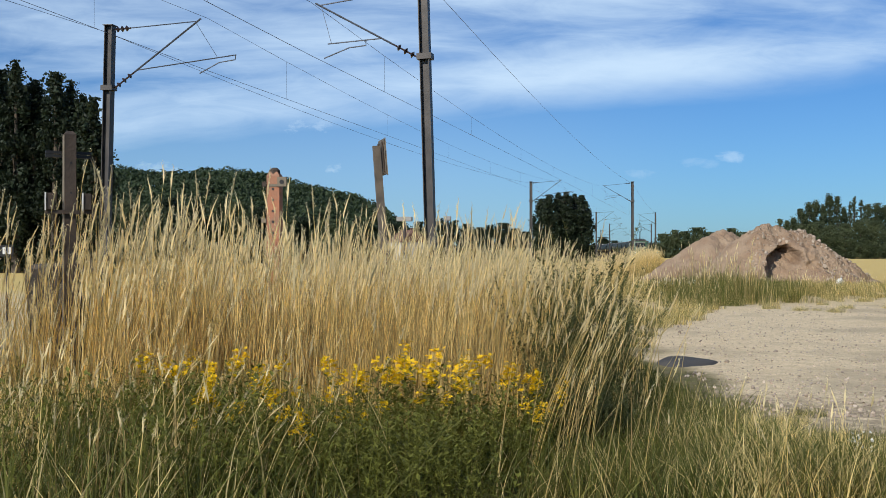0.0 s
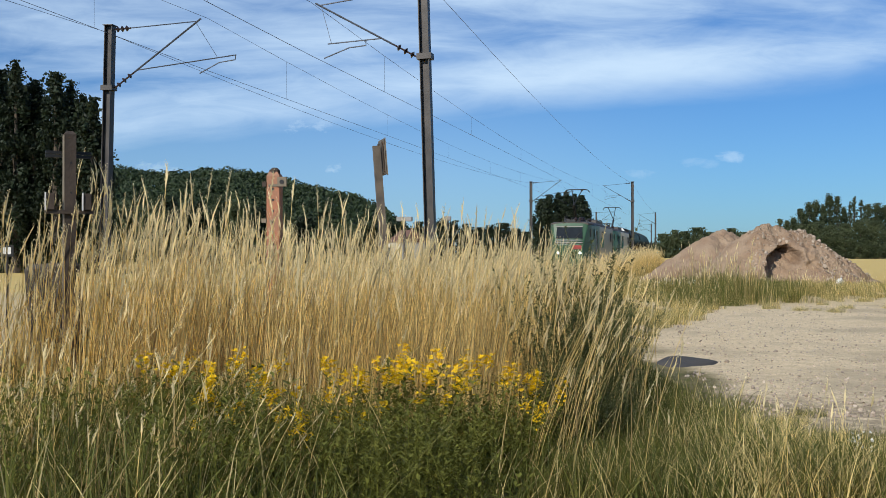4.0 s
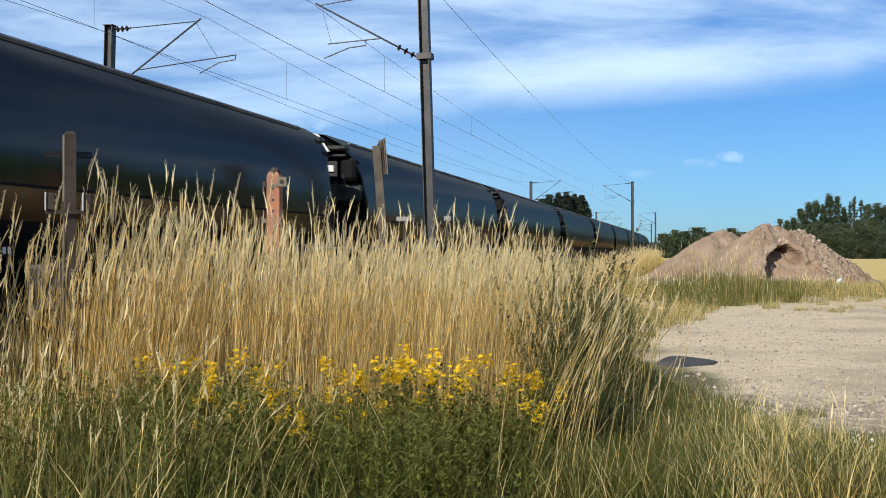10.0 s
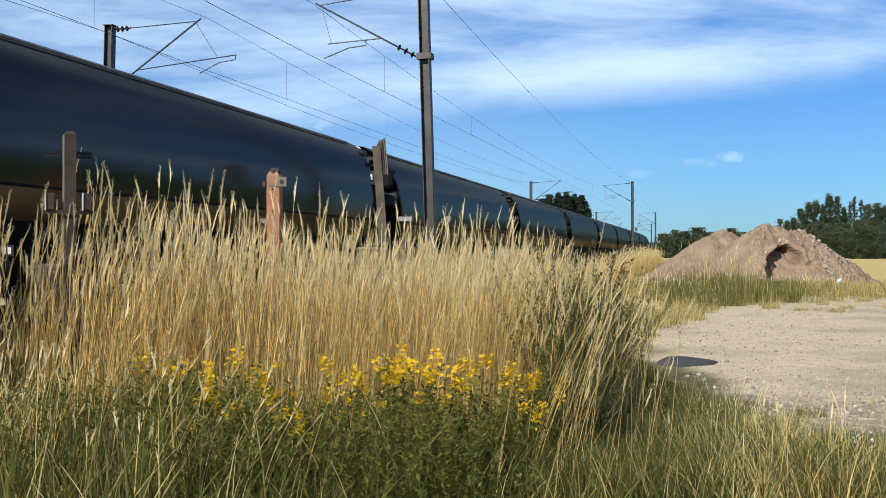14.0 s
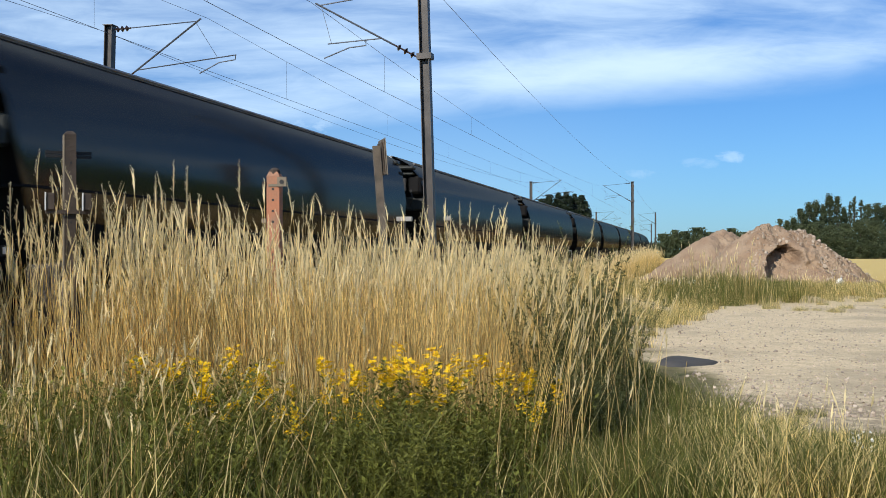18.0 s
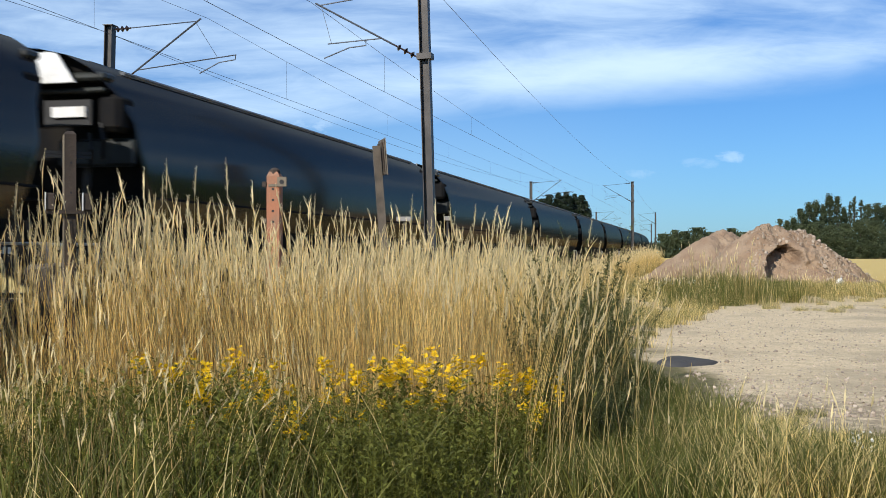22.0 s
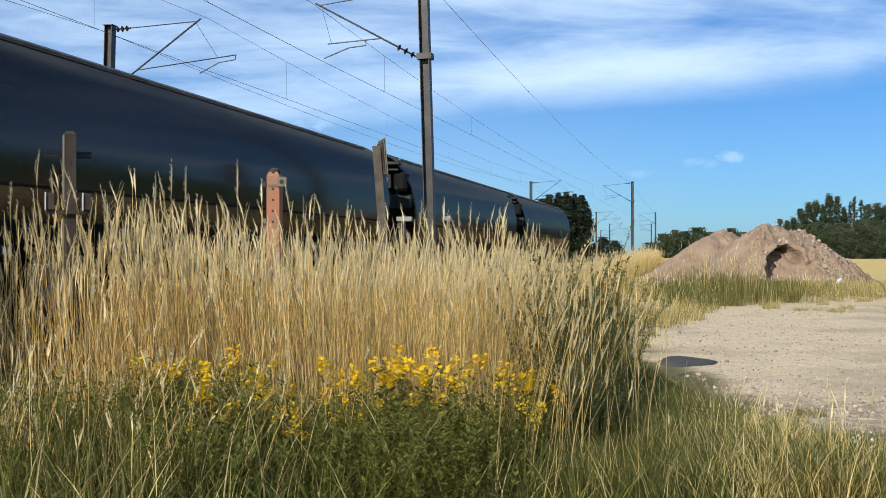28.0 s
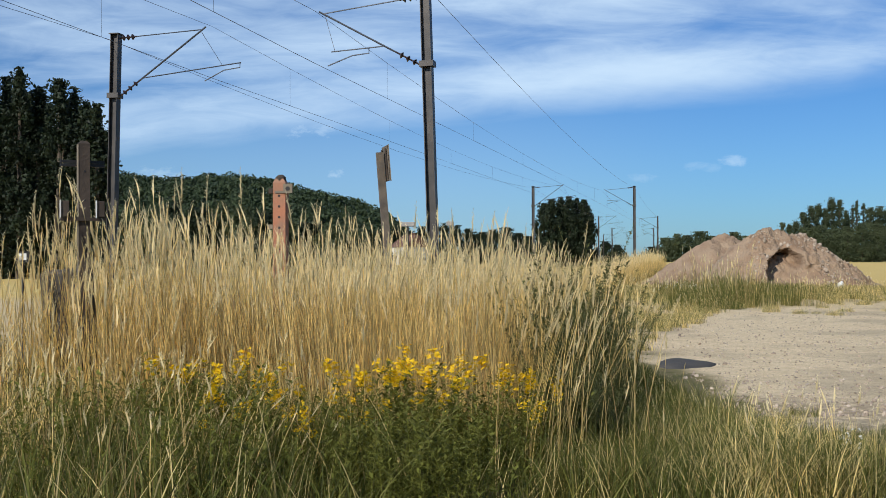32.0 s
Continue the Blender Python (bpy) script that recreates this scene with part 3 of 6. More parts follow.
def pantograph(parent, x, way, up):
    """Single-arm current collector; way is the side to which its knee points."""
    base = part("pantograph", bmesh.new(), M_BLACK, parent, "raised black single-arm pantograph" if up else "folded black pantograph")
    me = bmesh.new()
    add_box(me, x - 0.8, x + 0.8, -0.55, -0.47, 4.24, 4.31)
    add_box(me, x - 0.8, x + 0.8, 0.47, 0.55, 4.24, 4.31)
    for xx in (x - 0.8, x + 0.72):
        add_box(me, xx, xx + 0.08, -0.47, 0.47, 4.24, 4.31)
    me.to_mesh(base.data)
    me.free()
    for xx in (x - 0.7, x + 0.7):
        for y in (-0.5, 0.5):
            part("insulator", tube([(xx, y, 4.05), (xx, y, 4.12), (xx, y, 4.18), (xx, y, 4.25)], [0.09, 0.06, 0.09, 0.05], 8), M_INSUL, base)
    top = 6.47 if up else 4.62
    foot, knee = (x - 0.05 * way, 0, 4.28), (x + 1.6 * way, 0, 4.1 + (top - 4.1) * 0.52)
    if not up:
        knee = (x + 1.0 * way, 0, 4.44)
    head = (x - 0.3 * way, 0, top)
    part("lower_arm", tube([foot, knee], [0.07, 0.055], 6), M_BLACK, base)
    part("guide_rod", tube([(foot[0] + 0.25 * way, 0.1, 4.28), (knee[0] + 0.08 * way, 0.1, knee[2] - 0.05)], 0.018, 4), M_BLACK, base)
    part("upper_arm", add_tube(tube([knee, (head[0], 0.32, top - 0.08)], 0.032, 5), [knee, (head[0], -0.32, top - 0.08)], 0.032, 5), M_BLACK, base)
    hd = part("collector_head", tube([(head[0], -0.82, top - 0.2), (head[0], -0.68, top - 0.03), (head[0], -0.5, top), (head[0], 0.5, top), (head[0], 0.68, top - 0.03), (head[0], 0.82, top - 0.2)], 0.03, 6), M_BLACK, base)
    add = tube([(head[0] + 0.3, -0.82, top - 0.2), (head[0] + 0.3, -0.68, top - 0.03), (head[0] + 0.3, -0.5, top), (head[0] + 0.3, 0.5, top), (head[0] + 0.3, 0.68, top - 0.03), (head[0] + 0.3, 0.82, top - 0.2)], 0.03, 6)
    for y in (-0.35, 0.35):
        add_box(add, head[0] - 0.02, head[0] + 0.32, y - 0.02, y + 0.02, top - 0.1, top - 0.03)
    part("contact_strip", add, M_BLACK, base)


def build_loco(up_front, up_rear, M_LIVERY):
    lo = empty("electric_locomotive", label="green and silver electric freight locomotive with raked cab", category="locomotive", group="locomotives")
    L = LOCO_L / SLIM
    a, b = 0.62, L - 0.62
    # body: raked cabs at both ends
    def cab(x, d):
        w = 1.42 - 0.56 * max(0.0, 1 - d / 1.9) ** 1.5
        zt = min(4.04, 2.8 + (d - 0.1) * 2.3) if d > 0.1 else 2.55 + d * 2.5
        return section(x, w, zt, min(3.84, zt - 0.2), 0.95, w - 0.08)
    stations = [0.0, 0.05, 0.1, 0.25, 0.4, 0.55, 0.622, 0.8, 1.2, 2.4]
    rings = [cab(a + d, d) for d in stations]
    rings += [section(x, 1.42, 4.04, 3.84, 0.95, 1.34) for x in (4.0, 8.0, 12.0, L - 4.0)]
    rings += [cab(b - d, d) for d in reversed(stations)]
    body = part("body", loft(rings), M_LIVERY, lo)
    part("solebar", box(a + 0.2, b - 0.2, -1.3, 1.3, 0.75, 0.99), M_UNDER, lo)
    for k, (x0, x1) in enumerate(((4.55, L - 4.2),)):
        for y in (-1.42, 1.42):
            sgn = 1 if y > 0 else -1
            for j in range(16):
                z = 1.32 + j * 0.14
                part("side_rib", add_prism(bmesh.new(), [(x0, z), (x1, z), (x1, z + 0.085), (x0, z + 0.085)], y - 0.01 * sgn, y + 0.022 * sgn), M_LIVERY, body)
    # dark roof skin and its equipment
    rr = []
    for x, u, k in ((a + 0.66, 0.24, 0.0), (a + 1.0, 0.16, 0.03), (a + 1.9, 0.0, 0.06), (4.5, 0.0, 0.08), (10.0, 0.0, 0.08), (L - 4.5, 0.0, 0.08), (b - 1.9, 0.0, 0.06), (b - 1.0, 0.16, 0.03), (b - 0.66, 0.24, 0.0)):
        half = ((1.40 - u, 3.92), (1.34 - u, 3.99 + k * 0.5), (1.20 - u, 4.03 + k), (0.85 - u * 0.5, 4.06 + k))
        rr.append([(x, y, z) for y, z in half] + [(x, 0, 4.08 + k)] + [(x, -y, z) for y, z in half[::-1]] + [(x, 0, 3.62)])
    part("roof", loft(rr), M_ROOFDARK, lo)
    for x0, x1, w, z in ((7.5, 12.6, 1.06, 4.38), (5.9, 6.6, 0.4, 4.30), (13.9, 14.6, 0.5, 4.34), (17.4, 17.75, 0.16, 4.46), (16.0, 16.5, 0.3, 4.30)):
        bm = bmesh.new()
        add_prism(bm, [(x0, 4.0), (x1, 4.0), (x1 - 0.12, z - 0.05), (x1 - 0.3, z), (x0 + 0.3, z), (x0 + 0.12, z - 0.05)], -w, w)
        part("roof_housing", bm, M_ROOFDARK, lo)
    for x0, x1, z in ((2.4, 4.3, 4.48), (6.3, 7.8, 4.5), (12.6, 15.4, 4.42)):
        for y, dz in ((0.45, 0.0), (-0.62, -0.06)):
            part("busbar", tube([(x0, y, 4.1), (x0 + 0.18, y, z + dz), (x1 - 0.3, y, z + dz), (x1, y, 4.12)], 0.032, 5), M_BLACK, lo)
    for x, y in ((2.2, -0.55), (2.75, -0.2), (3.3, -0.6), (5.2, 0.6), (6.9, -0.7), (13.0, -0.6), (14.9, -0.5), (16.9, -0.4), (18.2, -0.5)):
        part("roof_insulator", tube([(x, y, 4.05), (x, y, 4.20), (x, y, 4.24), (x, y, 4.29), (x, y, 4.33), (x, y, 4.42)], [0.13, 0.07, 0.13, 0.07, 0.13, 0.06], 8), M_INSUL, lo)
    for x, way in ((1.75, -1), (L - 1.75, 1)):
        bm = tube([(x, 0.1, 4.12), (x + 0.35 * way, 0.1, 4.16)], [0.05, 0.13], 8)
        add_tube(bm, [(x, -0.2, 4.12), (x + 0.28 * way, -0.2, 4.16)], [0.05, 0.11], 8)
        add_box(bm, x - 0.16, x + 0.02, -0.35, 0.25, 4.0, 4.13)
        part("horn", bm, M_BLACK, lo)
        part("isolator_blade", add_box(tube([(x - 0.6 * way, -0.55, 4.1), (x - 0.6 * way, -0.55, 4.4)], 0.06, 6), x - 0.66 * way - 0.3, x - 0.66 * way + 0.5, -0.6, -0.5, 4.36, 4.43), M_BLACK, lo)
        part("aerial", tube([(x - 0.95 * way, 0.5, 4.1), (x - 0.95 * way, 0.5, 4.42)], 0.03, 5), M_BLACK, lo)
    pantograph(lo, 5.15, -1, up_front)
    pantograph(lo, L - 5.0, 1, up_rear)
    for e, (x0, sgn) in enumerate(((a, 1), (b, -1))):
        # windscreen on the raked front
        p0, p1 = Vector((x0 + sgn * 0.178, 0, 2.98)), Vector((x0 + sgn * 0.491, 0, 3.70))
        out = Vector((-sgn * 2.3, 0, 1.0)).normalized() * 0.03
        bm = bmesh.new()
        vs = [bm.verts.new(p0 + out + Vector((0, -0.82, 0))), bm.verts.new(p0 + out + Vector((0, 0.82, 0))), bm.verts.new(p1 + out + Vector((0, 0.78, 0))), bm.verts.new(p1 + out + Vector((0, -0.78, 0)))]
        ws = [bm.verts.new(v.co - out * 2) for v in vs]
        bm.faces.new(vs), bm.faces.new(ws[::-1])
        for k in range(4):
            bm.faces.new((vs[k], ws[k], ws[(k + 1) % 4], vs[(k + 1) % 4]))
        bmesh.ops.recalc_face_normals(bm, faces=bm.faces)
        wsn = part("windscreen", bm, M_GLASS, lo, "dark tinted raked windscreen")
        part("grab_rail", tube([(x0 + sgn * 0.08, -0.82, 2.84), (x0 + sgn * 0.02, -0.7, 2.86), (x0 + sgn * 0.02, 0.7, 2.86), (x0 + sgn * 0.08, 0.82, 2.84)], 0.03, 5), M_CHROME, lo)
        part("nose_band", box(x0 + sgn * 0.02 - 0.04, x0 + sgn * 0.02 + 0.04, -0.84, 0.84, 2.66, 2.72), M_SILVER, lo)
        part("visor_strip", box(*sorted((x0 + sgn * 0.48, x0 + sgn * 0.56)), -0.82, 0.82, 3.74, 3.79), M_SILVER, lo)
        part("maker_plate", box(min(x0 - sgn * 0.03, x0 + sgn * 0.06), max(x0 - sgn * 0.03, x0 + sgn * 0.06), -0.78, -0.2, 2.26, 2.52, bevel=0.02), M_RED, lo, "red nameplate with plain bars")
        for y in (-0.68, 0.68):
            part("headlight", tube([(x0 + sgn * 0.06, y, 2.02), (x0 - sgn * 0.035, y, 2.02)], [0.10, 0.085], 10), M_LAMP if e == 0 and up_front else M_CHROME, lo, "round lit headlight" if e == 0 and up_front else "round clear headlight")
        part("front_skirt", box(min(x0, x0 + sgn * 0.3), max(x0, x0 + sgn * 0.3), -0.95, 0.95, 0.35, 0.98, bevel=0.04), M_UNDER, lo)
        part("wiper", tube([(x0 + sgn * 0.1, -0.3, 2.95), (x0 + sgn * 0.3, -0.75, 3.4)], 0.018, 4), M_BLACK, lo)
        buffers(lo, x0 - sgn * 0.62, sgn)
        for y in (-1.43, 1.43):
            yy = (min(y, y * 1.012), max(y, y * 1.012))
            xs = sorted((x0 + sgn * 2.0, x0 + sgn * 2.3))
            part("side_window", box(xs[0], xs[1], *yy, 3.0, 3.62), M_GLASS, lo)
            xs = sorted((x0 + sgn * 2.75, x0 + sgn * 3.4))
            part("cab_door", box(xs[0], xs[1], *yy, 1.2, 3.5), M_BLACK if e == 0 else M_ROOFDARK, lo, "dark cab door")
            xs = sorted((x0 + sgn * 0.95, x0 + sgn * 1.12))
            part("mirror", box(xs[0], xs[1], y * 0.85 - 0.05, y * 0.85 + 0.05, 3.08, 3.62, bevel=0.03), M_BLACK, lo)
            part("handrail", tube([(x0 + sgn * 2.62, y * 1.03, 1.2), (x0 + sgn * 2.62, y * 1.03, 3.2)], 0.018, 4), M_CHROME, lo)
    for y in (-1.445, 1.445):
        yy = sorted((y, y * 1.008))
        for x0 in (7.8, 15.0):
            part("vent_grille", box(x0, x0 + 0.75, min(y, y * 1.03), max(y, y * 1.03), 2.9, 3.55), M_GREYBOX, lo, "dark louvred vent")
        for k in range(3):
            ye = sorted((y, y * 1.03))
            bm = bmesh.new()
            add_prism(bm, [(6.6 + k * 0.85, 2.4), (6.82 + k * 0.85, 2.4), (7.05 + k * 0.85, 3.1), (6.83 + k * 0.85, 3.1)], *ye)
            add_prism(bm, [(6.95 + k * 0.85, 2.9), (7.3 + k * 0.85, 2.9), (7.38 + k * 0.85, 3.1), (7.02 + k * 0.85, 3.1)], *ye)
            part("emblem", bm, M_GREEN, lo, "dark green slanted emblem shape")
        part("number_plate", box(1.5, 2.2, *yy, 2.2, 2.36), M_SILVER, lo, "pale plain bars")
    for xc in (4.6, L - 4.6):
        bogie(lo, xc, (-1.3, 1.3), 0.57)
    part("transformer_case", box(8.0, 11.8, -1.2, 1.2, 0.35, 0.76, bevel=0.05), M_UNDER, lo)
    return to_size(lo)


def build_wagon():
    wg = empty("hopper_wagon", label="dark blue-grey covered grain hopper wagon with rounded sides", category="wagon", group="hopper wagons of the freight train")
    L = WAGON_L / SLIM
    a, b = 1.08, L - 1.08
    prof = [(0.0, 1.55), (0.62, 1.55), (1.10, 1.95), (1.36, 2.35), (1.43, 2.75), (1.42, 3.20), (1.36, 3.62), (1.24, 3.98), (1.03, 4.27), (0.74, 4.44), (0.36, 4.53), (0.0, 4.55)]

    def ring(x, k=1.0, cut=0.0):
        dx = lambda z: cut * (-0.56 * smooth(z, 3.45, 4.50) + 0.42 * max(0.0, 3.15 - z))
        pts = [(x + dx(z), y * k, z) for y, z in prof]
        return pts + [(x + dx(z), -y * k, z) for y, z in prof[-2:0:-1]]
    rings = [ring(a, 0.985, 1), ring(a + 0.05, 1, 1), ring(a + 0.12, 1, 1)] + [ring(x) for x in (a + 0.85, a + 1.0, 6.0, 9.0, 12.0, b - 1.0, b - 0.85)] + [ring(b - 0.12, 1, -1), ring(b - 0.05, 1, -1), ring(b, 0.985, -1)]
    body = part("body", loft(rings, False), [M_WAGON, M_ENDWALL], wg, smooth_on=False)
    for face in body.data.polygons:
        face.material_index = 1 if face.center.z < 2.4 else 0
    # set-back end walls inside the shell, the gap's shade given by their black
    for x, cut in ((a + 0.16, 1), (b - 0.16, -1)):
        rg = ring(x, 0.985, cut)
        n = len(prof)
        bm = bmesh.new()
        left = [bm.verts.new(p) for p in rg[1:n - 1]]
        right = [bm.verts.new((p[0], -p[1], p[2])) for p in rg[1:n - 1]]
        for i in range(n - 3):
            bm.faces.new((left[i], left[i + 1], right[i + 1], right[i]))
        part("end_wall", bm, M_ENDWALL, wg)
    me = body.data
    me.polygons.foreach_set("use_smooth", [len(p.vertices) == 4 for p in me.polygons])
    # roof walkway with hatches
    part("roof_walkway", box(a + 0.75, b - 0.75, -0.30, 0.30, 4.56, 4.60), M_WAGON_ROOF, wg)
    for y in (-0.95, 0.95):
        part("roof_rail", tube([(a + 0.4, y, 4.35), (b - 0.4, y, 4.35)], 0.028, 5), M_WAGON_ROOF, wg)
    part("side_rail", box(a + 0.1, b - 0.1, -1.445, 1.445, 2.70, 2.73), M_ENDWALL, wg)
    for k in range(4):
        x = 3.2 + k * 3.55
        bm = bmesh.new()
        add_loft(bm, [[(x - 0.1, -0.75, 1.6), (x + 1.5, -0.75, 1.6), (x + 1.5, 0.75, 1.6), (x - 0.1, 0.75, 1.6)], [(x + 0.45, -0.4, 0.75), (x + 0.95, -0.4, 0.75), (x + 0.95, 0.4, 0.75), (x + 0.45, 0.4, 0.75)]])
        part("discharge_hopper", bm, M_WAGON, wg)
    for y in (-1.2, 1.08):
        part("solebar", box(0.6, L - 0.6, y, y + 0.12, 0.98, 1.28), M_UNDER, wg)
    for x0, sgn in ((0.62, 1), (L - 0.62, -1)):
        xs = sorted((x0, x0 + sgn * 0.16))
        part("headstock", box(*xs, -1.3, 1.3, 0.88, 1.3), M_UNDER, wg)
        buffers(wg, x0 - sgn * 0.62, sgn)
        # end platform, ladder, brake cabinet and stiffening posts
        xs = sorted((x0 + sgn * 0.02, x0 + sgn * 0.5))
        part("end_platform", box(*xs, -1.2, 1.2, 1.45, 1.5), M_UNDER, wg)
        def end_box(name, u0, u1, y0, y1, z0, z1, mat, label="", bevel=0.0):
            e = -0.62 if sgn > 0 else 0.62
            return part(name, box(*sorted((x0 + e + sgn * u0, x0 + e + sgn * u1)), y0, y1, z0, z1, bevel=bevel), mat, wg, label)
        e = x0 + (-0.62 if sgn > 0 else 0.62)
        at = lambda u, y, z: (e + sgn * u, y, z)
        # the sun-struck top of the end wall, put in as a white panel
        part("sunlit_crown", loft([[at(0.54, -0.84, 4.10), at(0.54, 0.9, 4.10), at(0.58, 0.9, 4.10), at(0.58, -0.84, 4.10)], [at(0.54, -0.60, 4.48), at(0.54, 0.8, 4.48), at(0.58, 0.8, 4.48), at(0.58, -0.60, 4.48)]]), M_WHITE, wg, "sunlit top band of the wagon's end wall, coloured white")
        end_box("end_ledge", 0.72, 1.04, -1.12, 0.9, 4.00, 4.06, M_GREYBOX, "", 0.02)
        end_box("end_ledge", 0.66, 0.92, -1.16, -0.62, 4.14, 4.24, M_GREYBOX, "", 0.03)
        end_box("white_plate", 0.74, 0.78, -0.86, -0.42, 3.70, 3.83, M_WHITE, "white enamel plate")
        end_box("plate_frame", 0.78, 0.86, -0.92, -0.30, 3.60, 3.92, M_BLACK)
        end_box("brake_box", 0.80, 1.20, -1.28, -0.98, 3.52, 3.98, M_ENDWALL, "", 0.06)
        end_box("grey_panel", 1.02, 1.08, -1.36, -0.34, 3.10, 3.46, M_GREYBOX, "grey panel on the wagon's end", 0.04)
        end_box("grey_panel", 1.02, 1.08, 0.20, 1.20, 3.10, 3.84, M_GREYBOX, "grey panel on the wagon's end", 0.05)
        bm = bmesh.new()
        for y, z in ((-1.05, 3.62), (-0.9, 3.5), (-0.62, 3.56)):
            add_tube(bm, [(x0 + sgn * 0.15, y, z), (x0 + sgn * 0.12, y - 0.05, z - 0.2), (x0 + sgn * 0.3, y + 0.06, z - 0.42)], 0.022, 5)
        part("brake_hose", bm, M_BLACK, wg)
        part("end_handrail", tube([(x0 - sgn * 0.1, -1.15, 1.5), (x0 - sgn * 0.1, -1.15, 2.12), (x0 - sgn * 0.1, -0.45, 2.12), (x0 - sgn * 0.1, -0.45, 1.5)], 0.024, 5), M_WHITE, wg, "white painted handrail")
        lad = bmesh.new()
        for y in (0.62, 1.0):
            add_tube(lad, [(x0 + sgn * 0.1, y, 1.5), (x0 + sgn * 0.1, y, 3.95)], 0.022, 5)
        for k in range(8):
            add_tube(lad, [(x0 + sgn * 0.1, 0.62, 1.7 + k * 0.28), (x0 + sgn * 0.1, 1.0, 1.7 + k * 0.28)], 0.015, 4)
        part("ladder", lad, M_GREYBOX, wg)
        for y in (-0.75, 0.75):
            part("end_post", tube([(x0 + sgn * 0.1, y, 1.2), (x0 + sgn * 0.55, y * 0.9, 3.2)], 0.05, 5), M_UNDER, wg)
    for xc in (2.7, L - 2.7):
        bogie(wg, xc)
    return to_size(wg, 0.95)


loco_front = build_loco(True, False, M_LIVERIES[0])
loco_rear = build_loco(False, True, M_LIVERIES[1])
loco_rear["label"] = "second green and silver electric locomotive coupled behind the first"
wagon_first = build_wagon()
train = [(loco_front, 0.0), (loco_rear, LOCO_L), (wagon_first, 2 * LOCO_L + 0.1)]
for k in range(1, WAGONS):
    train.append((copy_thing(wagon_first, Matrix()), 2 * LOCO_L + 0.1 + k * WAGON_L))


def run_train():
    times = [0.0, 0.1] + sorted([float(t) for t in range(1, 32)] + [6.5, 7.5, 8.5]) + [31.9, 32.0]
    for ob, back in train:
        length = LOCO_L if back < 2 * LOCO_L - 1 else WAGON_L
        rows = []
        for t in times:
            s = TRAIN_S - TRAIN_V * t + back - float(np.interp(t, PACE_T, PACE_D))
            x0, y0, _ = track_point(s, NEAR_C)
            x1, y1, _ = track_point(s + length, NEAR_C)
            rows.append((t, pose(x0, y0, RAIL_Z, 0, 0, math.degrees(math.atan2(y1 - y0, x1 - x0)))))
        walk(ob, rows)

# ---- trees and distance ----
rng = np.random.default_rng(7)


def quad_cloud(centres, sizes, outward, jitter=0.9):
    """One small bent leaf spray (a quad) at each centre, facing roughly outward."""
    n = len(centres)
    nrm = outward + rng.normal(0, jitter, (n, 3))
    nrm /= np.linalg.norm(nrm, axis=1, keepdims=True) + 1e-9
    ref = rng.normal(0, 1, (n, 3))
    u = np.cross(nrm, ref)
    u /= np.linalg.norm(u, axis=1, keepdims=True) + 1e-9
    v = np.cross(nrm, u)
    u, v = u * sizes[:, None], v * sizes[:, None] * rng.uniform(0.5, 1.0, (n, 1))
    bend = nrm * sizes[:, None] * 0.25
    vs = np.stack([centres - u - v * 0.3, centres + v - bend, centres + u + v * 0.2, centres - v - bend], 1).reshape(-1, 3)
    fs = np.arange(4 * n).reshape(-1, 4)
    return vs, fs


def cloud_mesh(name, vs, fs, mat, parent=None, label=""):
    return part(name, (vs.tolist(), [], fs.tolist()), mat, parent, label)


